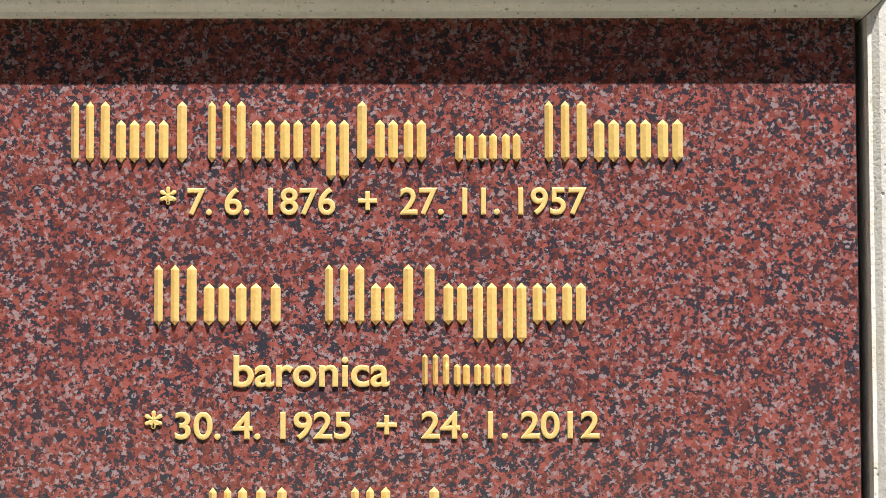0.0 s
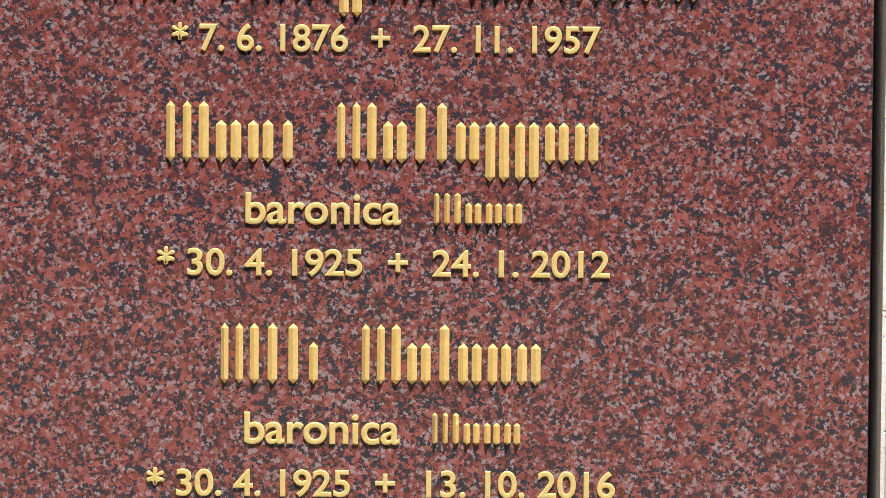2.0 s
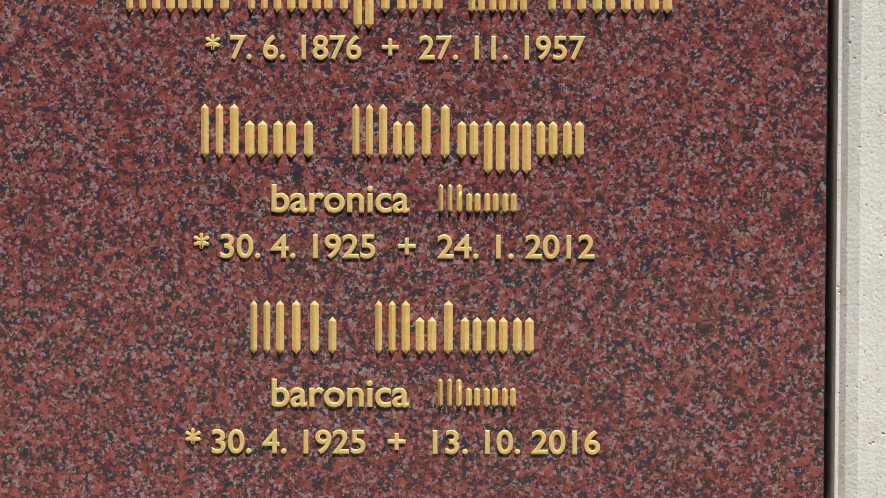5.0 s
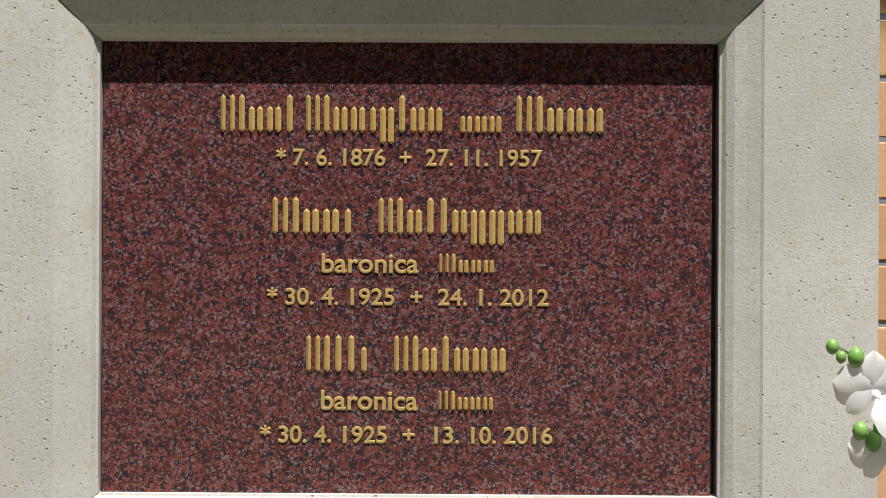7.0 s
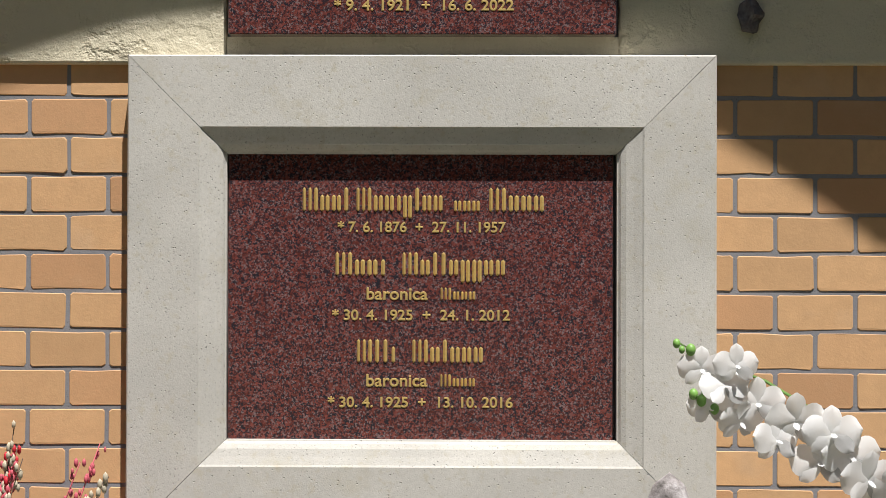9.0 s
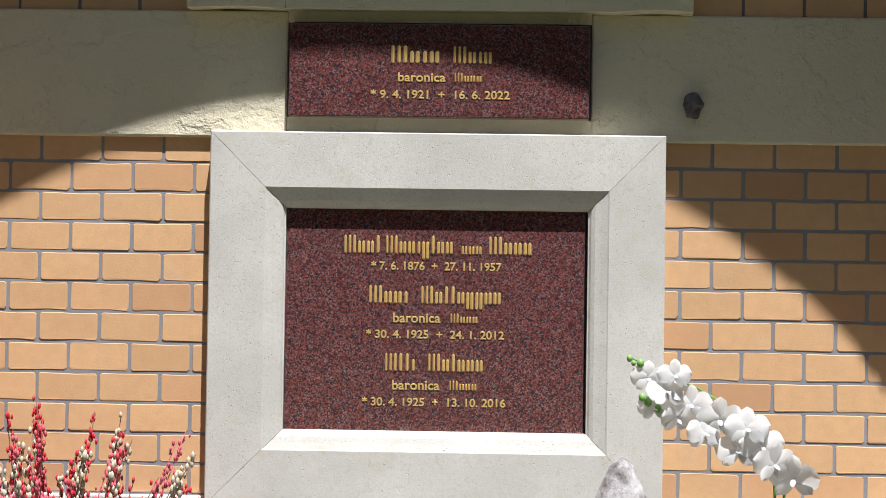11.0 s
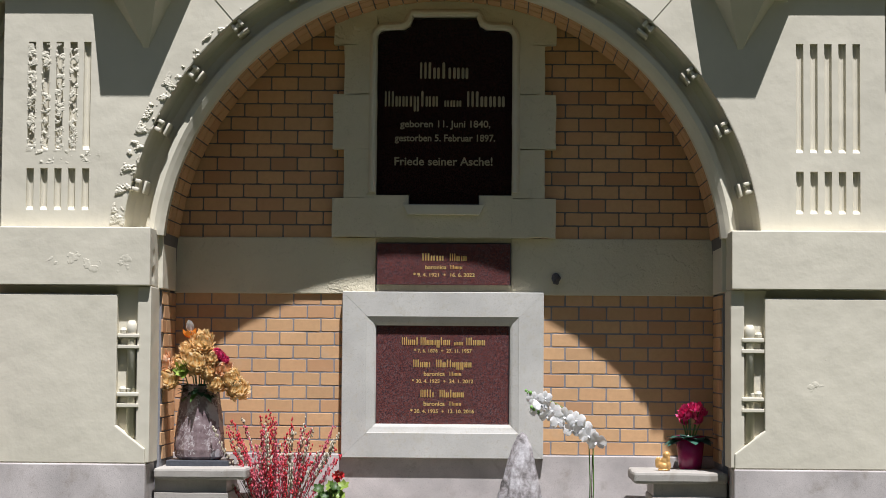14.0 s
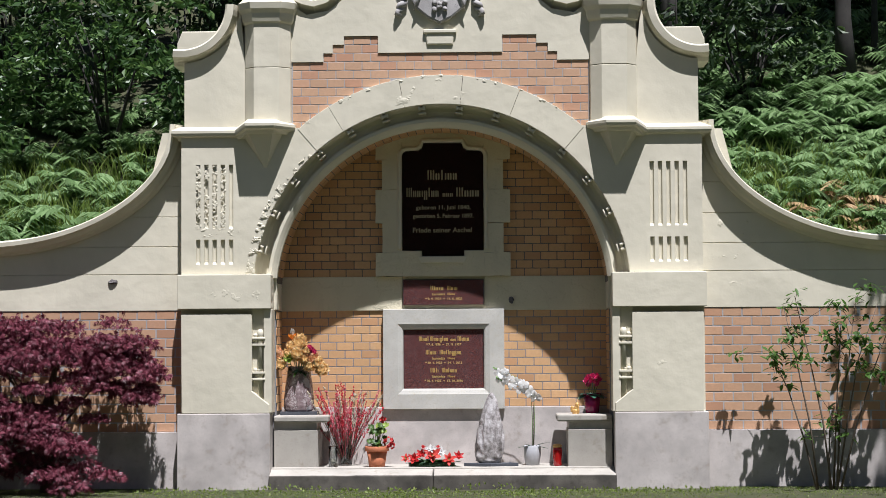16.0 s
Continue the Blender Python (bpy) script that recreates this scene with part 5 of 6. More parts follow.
for k in range(22):
    a = 6.28 * k / 22 + rnd.uniform(-0.2, 0.2)
    d = Vector((math.cos(a), math.sin(a) * 0.8, rnd.uniform(0.05, 0.5)))
    bm = bmesh.new()
    blade(bm, YP0 + Vector((math.cos(a) * 0.03, math.sin(a) * 0.03, 0.18)), d, (0, 0, 1), rnd.uniform(0.09, 0.13), 0.115, -0.5, 5, tip=0.05, fold=0.05)
    hung(cp, "leaf", bm, M_CYC)
for x, z in ((-0.04, 0.33), (0.0, 0.345), (0.045, 0.34), (0.07, 0.31), (-0.015, 0.295), (-0.045, 0.26), (0.03, 0.29), (-0.06, 0.30), (0.055, 0.27)):
    c = YP0 + Vector((x, -0.04 + rnd.uniform(-0.03, 0.02), z))
    bm = bmesh.new()
    bloom(bm, c, (rnd.gauss(0, 0.3), -0.35, 1), 6, 0.052, 0.034, 32, 0.25, rnd)
    bloom(bm, c, (rnd.gauss(0, 0.3), -0.35, 0.6), 6, 0.04, 0.03, 70, 0.25, rnd)
    st = hung(cp, "stem", tube(bmesh.new(), [YP0 + Vector((x * 0.3, 0, 0.17)), c], 0.0028, 4), M_STEM)
    hung(st, "flower", bm, M_PINK)

# small gilded figurine, one plain mesh
F0 = Vector((1.285, -0.42, BENCH_Z))
bm = bmesh.new()
for x, y, z, rx, ry, rz in ((0.0, 0, 0.030, 0.040, 0.032, 0.030), (0.008, 0, 0.062, 0.028, 0.024, 0.036), (0.018, -0.004, 0.104, 0.026, 0.024, 0.026), (-0.038, 0.006, 0.062, 0.022, 0.010, 0.030), (-0.045, 0.006, 0.040, 0.014, 0.009, 0.022), (0.030, -0.02, 0.036, 0.016, 0.014, 0.032), (0.030, -0.02, 0.078, 0.012, 0.012, 0.022), (0.0, 0, 0.006, 0.045, 0.036, 0.006)):
    bmesh.ops.create_icosphere(bm, subdivisions=3, radius=1.0, matrix=Matrix.Translation(F0 + Vector((x * 0.85, y * 0.85, z * 0.86))) @ Matrix.Diagonal((rx * 0.85, ry * 0.85, rz * 0.9, 1)))
fig = part("figurine", bm, M_GILT, smooth=True)
rm = fig.modifiers.new("skin", "REMESH")
rm.mode, rm.voxel_size, rm.use_smooth_shade = "VOXEL", 0.004, True
tagged(fig, "small seated gilded figurine on the bench slab", "figurine")

# carved crest over the arch
cr = thing("crest", (0, -0.5, 4.45), "grey weathered carved stone crest with scrolls over the arch", "stone crest")
M_CREST = stone("grey weathered stone", (0.44, 0.42, 0.41), 0.3, 120, 0.9, 0.6, 1.2, (0.4, 0.38, 0.38))
shield = [(-0.31, 5.3), (-0.30, 4.86), (-0.24, 4.72), (-0.12, 4.62), (0.0, 4.56), (0.12, 4.62), (0.24, 4.72), (0.30, 4.86), (0.31, 5.3)]
hung(cr, "shield", prism(bmesh.new(), shield, -0.60, -0.45, 0.02), M_CREST, smooth=False)
back = [(-0.44, 5.3), (-0.43, 4.66), (-0.36, 4.56), (-0.22, 4.55), (-0.17, 4.48), (0.17, 4.48), (0.22, 4.55), (0.36, 4.56), (0.43, 4.66), (0.44, 5.3)]
hung(cr, "field", prism(bmesh.new(), back, -0.545, -0.45, 0.012), M_CREST, smooth=False)
rnd = random.Random(2)
for s in (-1, 1):
    for k in range(7):
        bm = bmesh.new()
        pts = [Vector((s * (0.37 + 0.045 * math.sin(k * 1.4 + t * 5)), -0.56 - 0.02 * math.sin(t * 6), 4.64 + k * 0.075 + 0.10 * t)) for t in (0, 0.25, 0.5, 0.75, 1.0)]
        tube(bm, pts, [0.012, 0.03, 0.036, 0.026, 0.008], 8)
        hung(cr, "scroll", bm, M_CREST)
    for k in range(5):
        bm = bmesh.new()
        pts = [Vector((s * (0.03 + 0.03 * k + 0.10 * t), -0.60 - 0.012 * math.sin(t * 3.1), 5.12 - 0.06 * k + (0.05 - 0.16 * t) * (1 + 0.2 * k))) for t in (0, 0.3, 0.6, 1.0)]
        tube(bm, pts, [0.008, 0.02, 0.018, 0.006], 7)
        hung(cr, "relief", bm, M_CREST)
for k in range(7):
    bm = bmesh.new()
    bmesh.ops.create_icosphere(bm, subdivisions=2, radius=0.026, matrix=Matrix.Translation((0.05 * (k % 3 - 1), -0.61, 4.70 + 0.045 * (k // 3) + 0.02 * (k % 2))))
    hung(cr, "relief", dented(bm, 0.01, 30), M_CREST)
hung(cr, "bracket", prism(bmesh.new(), [(-0.145, 4.50), (0.145, 4.50), (0.125, 4.36), (-0.125, 4.36)], -0.566, -0.45, 0.012), M_PAINT, "cream moulded bracket", smooth=False)
hung(cr, "bracket_top", box(bmesh.new(), -0.16, 0.16, -0.580, -0.45, 4.47, 4.51, 0.008), M_PAINT, smooth=False)

cr.location.y -= 0.12
cr.location.z -= 0.105
# crumbling and blistered render
def crust(parent, at, nu, nv, floor_, rise, scale, seed, mat=M_PAINT):
    """Ragged scabs of loose render on a surface: at(u, v) gives the place and the outward direction."""
    bm = bmesh.new()
    grid = {}
    for i in range(nu + 1):
        for j in range(nv + 1):
            u, v = i / nu, j / nv
            p, out = at(u, v)
            h = noise.fractal(p * scale + Vector((seed, 0, seed)), 0.8, 2.0, 5) * 0.5 + 0.5
            fade = min(1.0, 6 * u, 6 * (1 - u), 6 * v, 6 * (1 - v))
            lift = (h - floor_) * fade
            rough = abs(noise.noise(p * scale * 5.0))
            grid[i, j] = (bm.verts.new(p + out * (min(max(lift, -0.02), 0.12) * rise * (0.75 + 0.5 * rough) - 0.0004)), lift)
    for i in range(nu):
        for j in range(nv):
            q = [grid[i, j], grid[i + 1, j], grid[i + 1, j + 1], grid[i, j + 1]]
            if max(l for _, l in q) > 0:
                bm.faces.new([v for v, _ in q])
    bmesh.ops.delete(bm, geom=[v for v in bm.verts if not v.link_faces], context="VERTS")
    bmesh.ops.recalc_face_normals(bm, faces=bm.faces)
    if bm.faces:
        tagged(hung(parent, "loose_render", bm, mat, smooth=False), kind="stuff")
    else:
        bm.free()


def ring_at(a0, a1, r0, r1):
    def at(u, v):
        a, r = radians(a0 + (a1 - a0) * u), r0 + (r1 - r0) * v
        return Vector((r * math.cos(a), -D_RING, ARC_Z + r * math.sin(a))), Vector((0, -1, 0))
    return at


def flat_at(x0, x1, z0, z1, y):
    return lambda u, v: (Vector((x0 + (x1 - x0) * u, y, z0 + (z1 - z0) * v)), Vector((0, -1, 0)))


crust(arch, ring_at(145, 175, R_IN - 0.012, R_IN + 0.075), 220, 26, 0.595, 0.06, 17, 3.0)
crust(arch, ring_at(128, 146, R_IN - 0.006, R_IN + 0.04), 110, 12, 0.60, 0.07, 19, 8.0)
crust(arch, ring_at(48, 132, R_OUT - 0.03, R_OUT + 0.004), 320, 8, 0.66, 0.05, 14, 5.0)
crust(arch, ring_at(82, 104, R_IN + 0.03, R_OUT - 0.03), 90, 30, 0.70, 0.04, 8, 21.0)
for k in range(1, 5):
    xc = -(2.024 + 0.0795 * k)
    crust(arch, flat_at(xc - 0.026, xc + 0.032, 2.48, 3.10, -D_FACE - 0.001), 20, 190, 0.55 + 0.03 * (k % 2), 0.03, 30, 11.0 + k)
crust(arch, flat_at(-2.36, -1.94, 2.41, 2.49, -D_FACE - 0.001), 90, 18, 0.64, 0.03, 24, 30.0)
crust(arch, flat_at(-2.30, -1.66, 1.78, 2.0, -0.775), 110, 40, 0.73, 0.016, 10, 39.0)
crust(arch, flat_at(1.95, 2.25, 1.14, 1.34, -0.754), 50, 40, 0.66, 0.02, 9, 57.0)
crust(arch, flat_at(2.60, 3.30, 1.9, 2.7, -D_WING - 0.006), 90, 100, 0.77, 0.04, 8, 65.0)

# stub of a broken iron fixing in the band
bm = bmesh.new()
bmesh.ops.create_icosphere(bm, subdivisions=3, radius=1.0, matrix=Matrix.Translation((0.672, -0.026, 1.80)) @ Matrix.Diagonal((0.026, 0.026, 0.040, 1)))
dented(bm, 0.012, 38, 3)
tagged(part("broken_fixing", bm, plain("rusty grey iron", (0.12, 0.11, 0.12), 0.7, 0.3, 0.5, 60, 0.5)), "broken rusty iron fixing in the painted band", "iron stub")
# dark lump in place of a chipped hole and its shade in the parapet
bm = bmesh.new()
bmesh.ops.create_icosphere(bm, subdivisions=3, radius=1.0, matrix=Matrix.Translation((-3.20, -0.508, 1.99)) @ Matrix.Diagonal((0.05, 0.016, 0.022, 1)))
dented(bm, 0.016, 34, 8)
tagged(part("broken_fixing", bm, plain("rusty dark iron", (0.10, 0.09, 0.09), 0.7, 0.3, 0.5, 60, 0.5)), "dark lump standing in for a shaded chipped hole in the parapet", "iron stub")

# ---- plants before the wall ----
def cloud(n, place, size, rnd, aspect=0.5, droop=0.0, lobes=1, spread=0.6):
    """Many small pointed leaves; place(rnd) gives a point and an outward direction."""
    verts, faces = [], []
    for _ in range(n):
        p, d = place(rnd)
        d = (Vector(d) + Vector((rnd.gauss(0, 0.5), rnd.gauss(0, 0.5), rnd.gauss(0, 0.5) - droop))).normalized()
        s0 = d.orthogonal().normalized()
        s0 = (Matrix.Rotation(rnd.uniform(0, 6.28), 3, d) @ s0)
        nrm = d.cross(s0)
        l = size * rnd.uniform(0.6, 1.25)
        for k in range(lobes):
            t = 0.0 if lobes == 1 else (k - (lobes - 1) / 2) * spread
            dd = (d * math.cos(t) + s0 * math.sin(t)) * l * (1 - 0.25 * abs(t))
            ss = (s0 * math.cos(t) - d * math.sin(t)) * l * aspect * 0.5
            i = len(verts)
            verts += [p, p + dd * 0.45 + ss + nrm * l * 0.05, p + dd - nrm * l * 0.10, p + dd * 0.45 - ss + nrm * l * 0.05]
            faces.append((i, i + 1, i + 2, i + 3))
    return verts, faces


# red laceleaf maple
MC = Vector((-3.74, -1.02, 0.0))
mp = thing("japanese_maple", MC, "dark red laceleaf maple with drooping foliage before the wall", "shrub")
rnd = random.Random(6)
M_MAPLE = leaf("dark red maple leaf", (0.14, 0.026, 0.045), (0.29, 0.075, 0.11), 0.5, 0.35)
bm = bmesh.new()
tube(bm, [MC + Vector((0, 0, -0.05)), MC + Vector((0.05, 0, 0.35)), MC + Vector((0.0, 0.02, 0.8)), MC + Vector((0.1, 0, 1.2))], [0.06, 0.05, 0.04, 0.02], 8)
hung(mp, "trunk", bm, M_TWIG)
pads = []
for k in range(96):
    # broad drooping umbrella above
    a, q = rnd.uniform(0, 6.28), rnd.random() ** 0.5
    pads.append((MC + Vector((0.02 + math.cos(a) * q * 1.05, math.sin(a) * q * 0.42, 1.68 - 0.40 * q ** 2 + rnd.gauss(0, 0.06) - 0.42 * rnd.random() ** 1.5)), rnd.uniform(0.11, 0.20)))
for k in range(56):
    # lower skirt near the ground
    a, q = rnd.uniform(0, 6.28), rnd.random() ** 0.5
    pads.append((MC + Vector((-0.12 + math.cos(a) * q * 0.82, -0.42 + math.sin(a) * q * 0.34, 0.80 - 0.48 * q ** 1.6 - 0.22 * rnd.random())), rnd.uniform(0.12, 0.20)))
for k in range(40):
    # hanging curtain between the two, partly standing in for leaf shadow on the wall
    pads.append((MC + Vector((rnd.uniform(-1.0, 0.55), rnd.uniform(-0.42, -0.1), rnd.uniform(0.72, 1.2))), rnd.uniform(0.09, 0.16)))
for k in range(20):
    # fringe that hangs at the eastern side
    pads.append((MC + Vector((rnd.uniform(0.5, 1.0), rnd.uniform(-0.25, 0.2), rnd.uniform(0.92, 1.35))), rnd.uniform(0.08, 0.14)))
for c, r in pads[::14]:
    hung(mp, "limb", tube(bmesh.new(), [MC + Vector((0.03, 0, 0.45 if c.z > 0.9 else 0.1)), MC.lerp(c, 0.55) + Vector((0, 0, 0.12 + 0.25 * c.z)), c], [0.016, 0.009, 0.003], 5), M_TWIG)


def maple_place(rnd):
    c, r = pads[rnd.randrange(len(pads))]
    v = Vector((rnd.gauss(0, 1), rnd.gauss(0, 1), rnd.gauss(0, 0.35)))
    v = v.normalized() * (rnd.random() ** 0.45)
    p = c + Vector((v.x * r * 1.15, v.y * r, v.z * r * 0.5 - (v.x ** 2 + v.y ** 2) * r * 0.55))
    p.z = max(p.z, 0.05)
    return p, Vector((v.x, v.y - 0.2, -0.35))


vs, fs = cloud(22000, maple_place, 0.062, rnd, 0.14, 0.5, 5, 0.36)
crown = mesh_stuff("crown", vs, fs, M_MAPLE, "dark red finely cut leaves", "")
under(mp, crown)

# thin young shrub by the eastern wing
SB = Vector((3.62, -1.0, 0.0))
sh = thing("young_shrub", SB, "thin many-stemmed green shrub before the brick wing", "shrub")
rnd = random.Random(14)
M_SHRUB = leaf("shrub leaf", (0.10, 0.20, 0.04), (0.22, 0.36, 0.09), 0.45, 0.5)
tips = []
for k, (bx, tx, tz) in enumerate(((-0.12, -0.52, 1.30), (-0.10, -0.42, 1.72), (0.02, -0.30, 1.80), (0.05, 0.12, 1.55), (0.06, 0.30, 1.80), (0.08, 0.45, 1.72), (0.0, 0.02, 0.80), (0.1, 0.62, 1.55))):
    pts = [SB + Vector((bx, rnd.uniform(-0.08, 0.08), -0.03)), SB + Vector((bx + (tx - bx) * 0.25, rnd.uniform(-0.1, 0.1), tz * 0.35)), SB + Vector((bx + (tx - bx) * 0.6, rnd.uniform(-0.1, 0.1), tz * 0.7)), SB + Vector((tx, rnd.uniform(-0.15, 0.15), tz))]
    br = hung(sh, "branch", tube(bmesh.new(), pts, [0.011, 0.009, 0.006, 0.003], 5), plain("grey-brown bark", (0.13, 0.10, 0.075), 0.8, 0, 0.3, 60))
    for j in range(9):
        t = rnd.uniform(0.55, 1.0) if tz > 1 else rnd.uniform(0.2, 1.0)
        q = pts[2].lerp(pts[3], (t - 0.6) / 0.4) if t > 0.6 else pts[1].lerp(pts[2], max(0, (t - 0.25) / 0.35))
        e = q + Vector((rnd.gauss(0, 0.11), rnd.gauss(0, 0.08), rnd.gauss(0.05, 0.06)))
        hung(br, "twig", tube(bmesh.new(), [q, e], [0.003, 0.0015], 4), M_TWIG)
        tips.append(e)
for k in range(640):
    c = tips[rnd.randrange(len(tips))]
    bm = bmesh.new()
    d = Vector((rnd.gauss(0, 1), rnd.gauss(-0.3, 0.8), rnd.gauss(-0.1, 0.5)))
    blade(bm, c + Vector((rnd.gauss(0, 0.035), rnd.gauss(0, 0.03), rnd.gauss(0, 0.03))), d, (0, 0, 1), rnd.uniform(0.06, 0.10), rnd.uniform(0.032, 0.048), -0.3, 3)
    hung(sh, "leaf", bm, M_SHRUB)

# grass and weeds at the foot of the wall
rnd = random.Random(3)
verts, faces = [], []
for _ in range(26000):
    x = rnd.uniform(-4.8, 4.8)
    y = -0.66 - abs(rnd.gauss(0, 0.6)) - (0.32 if abs(x) < 2.6 else 0)
    h = rnd.uniform(0.006, 0.022) * (1.0 + 0.8 * max(0, noise.noise(Vector((x * 1.3, y, 0)))))
    a, w = rnd.uniform(0, 6.28), rnd.uniform(0.004, 0.009)
    b = Vector((x, y, slope(x, y) - 0.01))
    s0 = Vector((math.cos(a), math.sin(a), 0)) * w
    l = Vector((rnd.gauss(0, 0.35), rnd.gauss(0, 0.35), 1)) * h
    i = len(verts)
    verts += [b - s0, b + s0, b + l * 0.6 + s0 * 0.7, b + l, b + l * 0.6 - s0 * 0.7]
    faces.append((i, i + 1, i + 2, i + 3, i + 4))
M_GRASS = leaf("grass blade", (0.20, 0.29, 0.05), (0.36, 0.42, 0.13), 0.5, 0.45)
mesh_stuff("grass", verts, faces, M_GRASS, "short sunlit grass at the foot of the wall", "grass")


def weed_place(rnd):
    x = rnd.uniform(-2.9, 2.6)
    g = noise.noise(Vector((x * 1.1, 5, 0)))
    return Vector((x, -0.9 - rnd.random() * 0.35, rnd.uniform(-0.01, 0.01 + 0.16 * max(0, g - 0.12)))), Vector((0, -0.3, 0.8))


vs, fs = cloud(650, weed_place, 0.032, rnd, 0.6)
mesh_stuff("weeds", vs, fs, M_GRASS, "low broad-leaved weeds before the plinth", "weeds")

# ---- bank and wood behind ----
M_FERN = leaf("fern frond", (0.18, 0.29, 0.11), (0.34, 0.48, 0.23), 0.42, 0.5)
M_DRY = leaf("dry fern frond", (0.34, 0.22, 0.10), (0.46, 0.32, 0.17), 0.7, 0.2)


def fern_field(spots, rnd):
    verts, faces = [], []
    for x, y, size in spots:
        z = slope(x, y)
        n = rnd.randint(7, 10)
        for k in range(n):
            a = 6.28 * k / n + rnd.uniform(-0.3, 0.3)
            out = Vector((math.cos(a), math.sin(a), 0))
            side = Vector((-math.sin(a), math.cos(a), 0))
            L = size * rnd.uniform(0.55, 1.15)
            up_, lean_ = rnd.uniform(1.05, 1.6), rnd.uniform(0.25, 0.7)
            m = 12
            for i in range(m):
                t = 0.18 + 0.82 * i / m
                c = Vector((x, y, z)) + out * L * (0.18 * t + lean_ * t * t) + Vector((0, 0, 1)) * L * (up_ * t - 0.90 * t * t)
                w = L * 0.30 * math.sin(math.pi * min(1, 0.12 + 0.86 * (1 - t) ** 0.8)) + 0.01
                fw = out * w * 0.30 + Vector((0, 0, rnd.uniform(-0.75, -0.30) * w))
                for q in (-1, 1):
                    b = L * 0.030
                    j = len(verts)
                    verts += [c - out * b, c + out * b, c + q * side * w * 0.6 + fw * 0.6 + out * b * 0.8, c + q * side * w + fw, c + q * side * w * 0.55 + fw * 0.4 - out * b]
                    faces.append((j, j + 1, j + 2, j + 3, j + 4))
    return verts, faces


rnd = random.Random(40)
spots = []
for _ in range(1250):
    s = 1 if rnd.random() < 0.62 else -1
    spots.append((s * rnd.uniform(2.0, 9.5), 1.5 + 9.0 * rnd.random() ** 1.1, rnd.uniform(0.26, 0.72)))
for _ in range(330):
    spots.append((rnd.uniform(2.0, 13.0), 8.0 + 9.0 * rnd.random(), rnd.uniform(0.5, 1.0)))
vs, fs = fern_field(spots, rnd)
mesh_stuff("fern_bank", vs, fs, M_FERN, "green ferns covering the bank behind the wall", "ferns")
vs, fs = fern_field([(5.1 + rnd.gauss(0, 0.5), 5.2 + rnd.gauss(0, 0.3), 0.50) for _ in range(16)], rnd)
mesh_stuff("dry_fern", vs, fs, M_DRY, "withered brown ferns among the green", "ferns")
verts, faces = [], []
for _ in range(9000):
    s = rnd.choice((-1, 1))
    x, y = s * rnd.uniform(2.4, 7.5), 4.2 + 3.5 * rnd.random() ** 1.3
    h, a, w = rnd.uniform(0.2, 0.55), rnd.uniform(0, 6.28), rnd.uniform(0.006, 0.012)
    b = Vector((x, y, slope(x, y) - 0.02))
    s0 = Vector((math.cos(a), math.sin(a), 0)) * w
    l = Vector((rnd.gauss(0, 0.35), rnd.gauss(-0.1, 0.3), 1)) * h
    i = len(verts)
    verts += [b - s0, b + s0, b + l * 0.6 + s0 * 0.7, b + l + Vector((0, 0, -0.1 * h)), b + l * 0.6 - s0 * 0.7]
    faces.append((i, i + 1, i + 2, i + 3, i + 4))
mesh_stuff("long_grass", verts, faces, M_GRASS, "long grass on the bank behind the coping", "grass")

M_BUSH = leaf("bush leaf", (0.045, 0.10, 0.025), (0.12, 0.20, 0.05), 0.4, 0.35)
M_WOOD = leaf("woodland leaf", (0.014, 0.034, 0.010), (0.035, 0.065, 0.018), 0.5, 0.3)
# bush leaf with the shade deeper in the wood put into its colour
M_BUSHSHADE = leaf("shaded bush leaf", (0.020, 0.045, 0.013), (0.065, 0.105, 0.03), 0.5, 0.3)
M_BARK = stone("grey bark", (0.045, 0.040, 0.036), 0.4, 60, 0.95, 0.6, 2.0)


def bush(x, y, r, h, n, rnd, mat, size, label="dense dark green leafy bush on the bank"):
    g = slope(x, y)
    th = thing("bush", (x, y, g), label, "bush", "bushes on the bank")
    twigs = []
    for k in range(9):
        a = rnd.uniform(0, 6.28)
        e = Vector((x + math.cos(a) * r * 0.7, y + math.sin(a) * r * 0.6, g + h * rnd.uniform(0.4, 0.95)))
        hung(th, "branch", tube(bmesh.new(), [Vector((x, y, g - 0.1)), Vector((x, y, g)).lerp(e, 0.5) + Vector((0, 0, 0.15 * h)), e], [0.03, 0.018, 0.006], 5), M_BARK)
        twigs.append(e)
    sprays = [(twigs[rnd.randrange(9)] + Vector((rnd.gauss(0, r * 0.35), rnd.gauss(0, r * 0.3), rnd.gauss(0, h * 0.18))), Vector((rnd.gauss(0, 1), rnd.gauss(-0.6, 0.6), rnd.gauss(0, 0.25))).normalized()) for _ in range(max(30, n // 22))]

    def place(q):
        c, d = sprays[q.randrange(len(sprays))]
        t = q.random()
        p = c + d * t * 0.55 + Vector((q.gauss(0, 0.05), q.gauss(0, 0.05), q.gauss(0, 0.03) - 0.12 * t * t))
        return p, d * 0.8 + Vector((0, 0, -0.2))
    vs, fs = cloud(n, place, size, rnd, 0.5)
    cr_ = mesh_stuff("foliage", vs, fs, mat, "", "")
    return under(th, cr_)


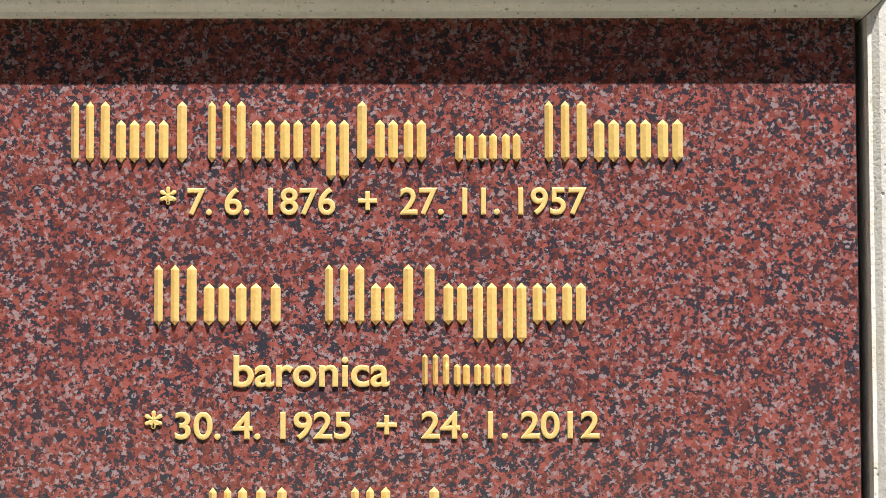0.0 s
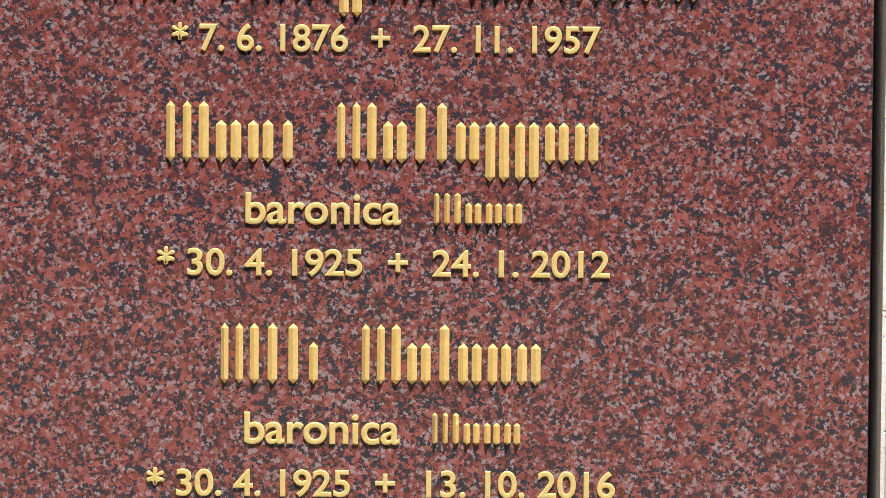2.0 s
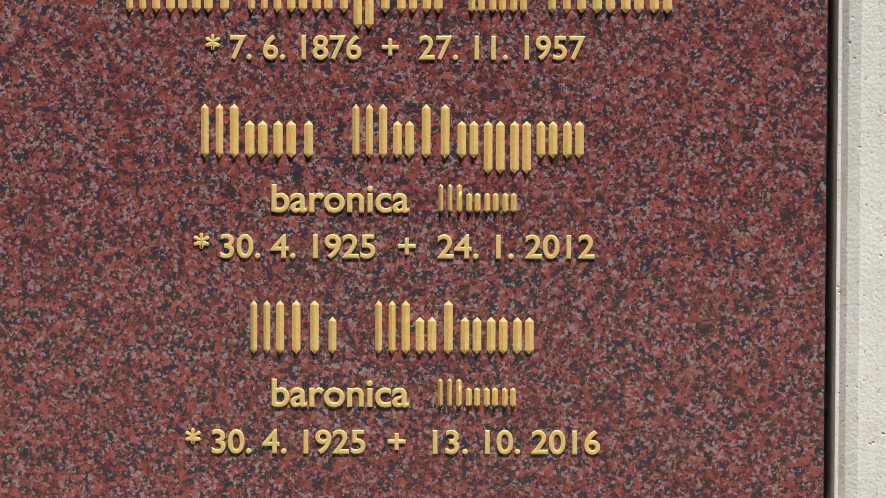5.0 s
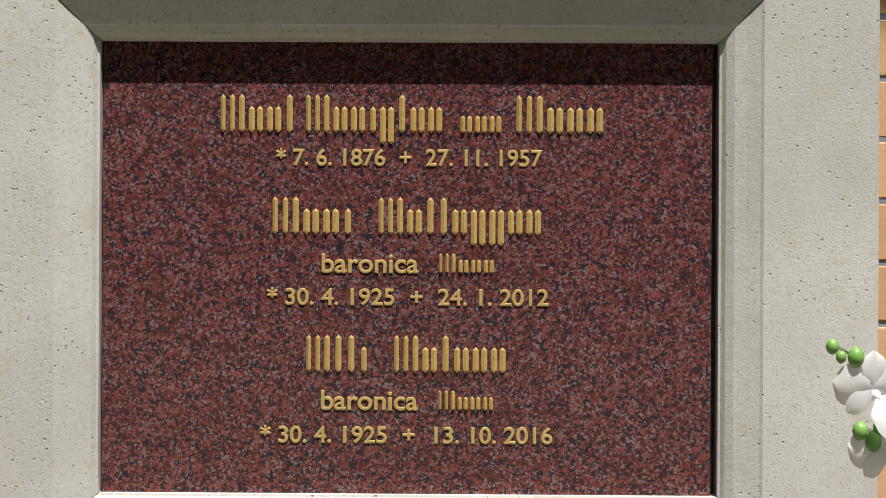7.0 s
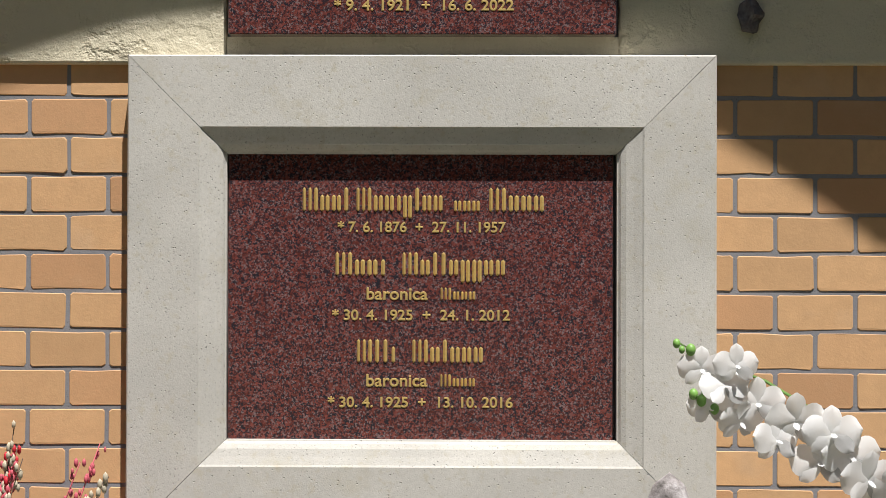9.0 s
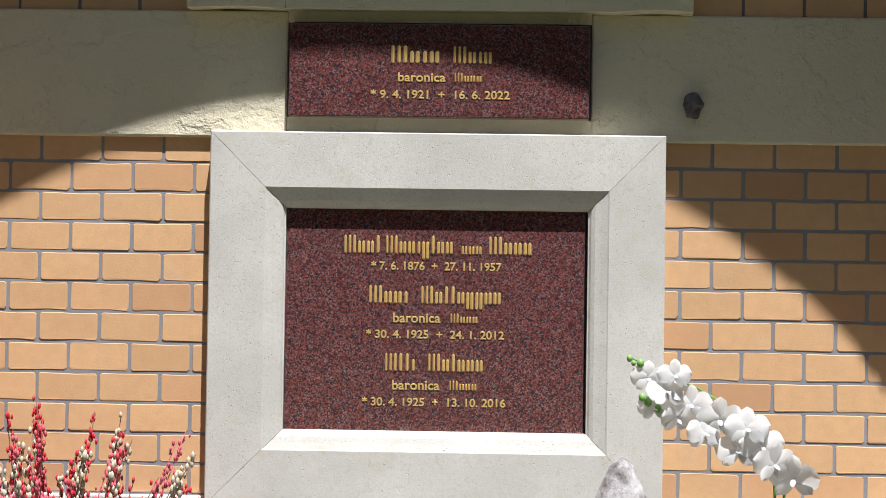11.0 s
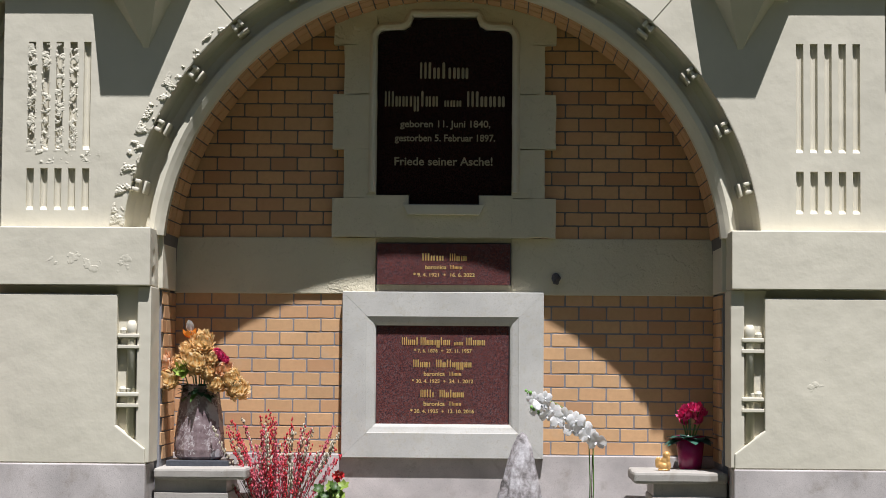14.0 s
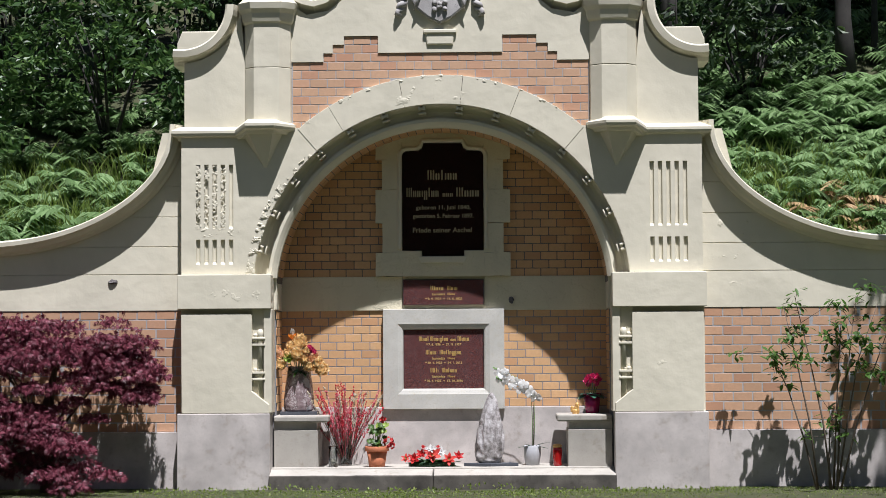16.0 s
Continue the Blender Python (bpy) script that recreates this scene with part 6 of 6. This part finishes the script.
rnd = random.Random(77)
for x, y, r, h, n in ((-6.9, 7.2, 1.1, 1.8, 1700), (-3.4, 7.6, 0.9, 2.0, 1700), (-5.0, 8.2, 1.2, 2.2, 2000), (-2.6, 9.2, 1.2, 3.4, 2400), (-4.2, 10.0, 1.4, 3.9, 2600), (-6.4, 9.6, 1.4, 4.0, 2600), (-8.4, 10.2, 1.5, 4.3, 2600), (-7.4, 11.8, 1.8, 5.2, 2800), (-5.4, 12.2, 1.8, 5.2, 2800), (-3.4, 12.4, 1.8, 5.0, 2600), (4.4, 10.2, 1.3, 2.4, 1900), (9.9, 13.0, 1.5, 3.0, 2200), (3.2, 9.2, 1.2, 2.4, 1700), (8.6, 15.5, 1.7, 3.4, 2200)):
    bush(x, y, r, h, n, rnd, M_BUSH if y < 8.5 else M_BUSHSHADE, 0.15)


def tree(x, y, r, h, rnd, leaves=2600, lean=0.0):
    g = slope(x, y)
    th = thing("tree", (x, y, g), "tall woodland tree with grey trunk behind the monument", "tree", "trees of the wood")
    pts = [Vector((x + lean * t + rnd.gauss(0, 0.05), y, g - 0.2 + h * t)) for t in (0, 0.1, 0.3, 0.6, 1.0)]
    hung(th, "trunk", tube(bmesh.new(), pts, [r * 1.5, r, r * 0.85, r * 0.6, r * 0.12], 10), M_BARK)
    limbs = []
    for k in range(16):
        t = rnd.uniform(0.48, 0.98)
        a = rnd.uniform(0, 6.28)
        b = Vector((x + lean * t, y, g + h * t))
        e = b + Vector((math.cos(a), math.sin(a), rnd.uniform(-0.15, 0.25))) * (2.6 * (1.15 - t))
        hung(th, "limb", tube(bmesh.new(), [b, b.lerp(e, 0.5) + Vector((0, 0, 0.15)), e], [r * 0.3, r * 0.18, 0.012], 5), M_BARK)
        limbs.append((b, e))

    def place(q):
        b, e = limbs[q.randrange(len(limbs))]
        c = b.lerp(e, q.random() ** 0.6) + Vector((q.gauss(0, 0.35), q.gauss(0, 0.35), q.gauss(-0.05, 0.2)))
        return c, (e - b).normalized() + Vector((0, 0, -0.4))
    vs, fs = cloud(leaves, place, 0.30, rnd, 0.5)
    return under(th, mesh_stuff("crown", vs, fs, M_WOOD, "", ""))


rnd = random.Random(101)
for x, y, r, h in ((7.05, 11.6, 0.12, 14), (6.75, 12.6, 0.05, 11), (6.1, 11.4, 0.13, 13), (5.3, 14.0, 0.13, 13), (3.4, 12.5, 0.16, 13), (9.2, 16.5, 0.2, 14), (7.6, 17.5, 0.2, 14), (-3.6, 10.5, 0.16, 13), (-5.6, 11.5, 0.18, 14), (-7.6, 11.0, 0.2, 14), (-2.2, 9.6, 0.14, 12), (0.0, 11, 0.2, 14), (1.6, 13, 0.2, 14), (-9.6, 12.5, 0.2, 15), (10.5, 11, 0.2, 14)):
    tree(x, y, r, h, rnd)
# wood closing the view behind; unseen wood round the clearing, cutting sky light


def wood_band(name, x0, x1, y0, y1, n, size, rnd, label):
    def place(q):
        x, y = q.uniform(x0, x1), q.uniform(y0, y1)
        return Vector((x, y, slope(x, y) + 11 * q.random())), Vector((q.gauss(0, 0.5), -0.6, -0.3))
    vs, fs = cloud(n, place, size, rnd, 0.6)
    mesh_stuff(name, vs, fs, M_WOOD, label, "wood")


wood_band("far_wood", -18, 18, 18, 23, 26000, 0.46, rnd, "dark dense wood closing the view uphill")


# unseen wood edge, added to dim the sky fill and darken reflections
def clearing():
    m = Mat("far foliage", 0.95)
    m.color(m.ramp(m.noise(1.2, 7, 0.75), [(0.35, (0.006, 0.012, 0.004)), (0.52, (0.022, 0.042, 0.012)), (0.68, (0.05, 0.085, 0.024))]))
    m.bump(m.noise(2.5, 6, 0.7), 1.0, 0.4)
    rings = []
    n = 96
    for k in range(n + 1):
        a = radians(150 + 240 * k / n)
        r = 36 + 1.5 * noise.noise(Vector((k * 0.35, 0, 0)))
        top = 13 + 3.0 * noise.noise(Vector((k * 0.6, 4, 0))) + 1.2 * noise.noise(Vector((k * 2.1, 9, 0)))
        x, y = r * math.cos(a), r * math.sin(a)
        rings.append([(x, y, slope(x, y) - 0.5), (x * 0.97, y * 0.97, top * 0.4), (x, y, top * 0.8), (x * 1.06, y * 1.06, top)])
    bm = loft(bmesh.new(), rings, closed=False, caps=False)
    structure("backdrop", bm, m.m, "unseen dark wood edge round the clearing, added to cut sky light", "wood")


clearing()
# unseen tree beside the clearing, placed to shade the end of the eastern wing
rnd = random.Random(55)
th = thing("tree", (7.9, -2.7, 0.0), "unseen broad-leaved tree placed beside the clearing for its shade", "tree")
hung(th, "trunk", tube(bmesh.new(), [(7.9, -2.7, -0.1), (7.8, -2.7, 3.0), (7.3, -2.6, 7.0)], [0.22, 0.16, 0.06], 10), M_BARK)
limbs = []
for k in range(12):
    e = Vector((6.38 + rnd.uniform(-0.75, 1.2), -2.6 + rnd.uniform(-0.8, 0.8), 6.6 + rnd.uniform(-1.2, 1.4)))
    hung(th, "limb", tube(bmesh.new(), [(7.75, -2.7, 3.2 + 0.2 * k), e], [0.05, 0.012], 5), M_BARK)
    limbs.append(e)
vs, fs = cloud(8500, lambda q: (limbs[q.randrange(12)] + Vector((q.gauss(0, 0.45), q.gauss(0, 0.45), q.gauss(0, 0.4))), Vector((0, 0, -1))), 0.24, rnd, 0.6)
under(th, mesh_stuff("crown", vs, fs, M_BUSH, "", ""))


lay(wall_niche, -1.615, 1.615, 0.747, 1.713, 0.0, 0.0805, 0.165, M_BRICK, lambda z: [(-1.615, -0.58)], phase=-0.17)
lay(wall_niche, -1.615, 1.615, 0.747, 1.713, 0.0, 0.0805, 0.165, M_BRICK, lambda z: [(0.58, 1.615)], phase=-0.29)
lay(wall_tympanum, -1.615, 1.615, 2.035, 3.50, -0.004, 0.0815, 0.1615, M_BRICK, niche_high)
lay(wall_gable, -1.43, 1.43, 3.354, 4.35, -D_GAB, 0.083, 0.1685, M_BRICKP, gable_span)
for s in (-1, 1):
    def swing(x, s=s):
        dy, ang = bend(s, abs(x))
        c = Vector((x, -D_WING, 0))
        return Matrix.Translation((0, dy, 0)) @ Matrix.Translation(c) @ Matrix.Rotation(-s * ang, 4, "Z") @ Matrix.Translation(-c)
    lay(wings[s, "wing"], min(s * 2.52, s * 5.2), max(s * 2.52, s * 5.2), 0.53, 1.71, -D_WING, 0.0875, 0.186, M_BRICKW, turn=swing, gap=0.006)
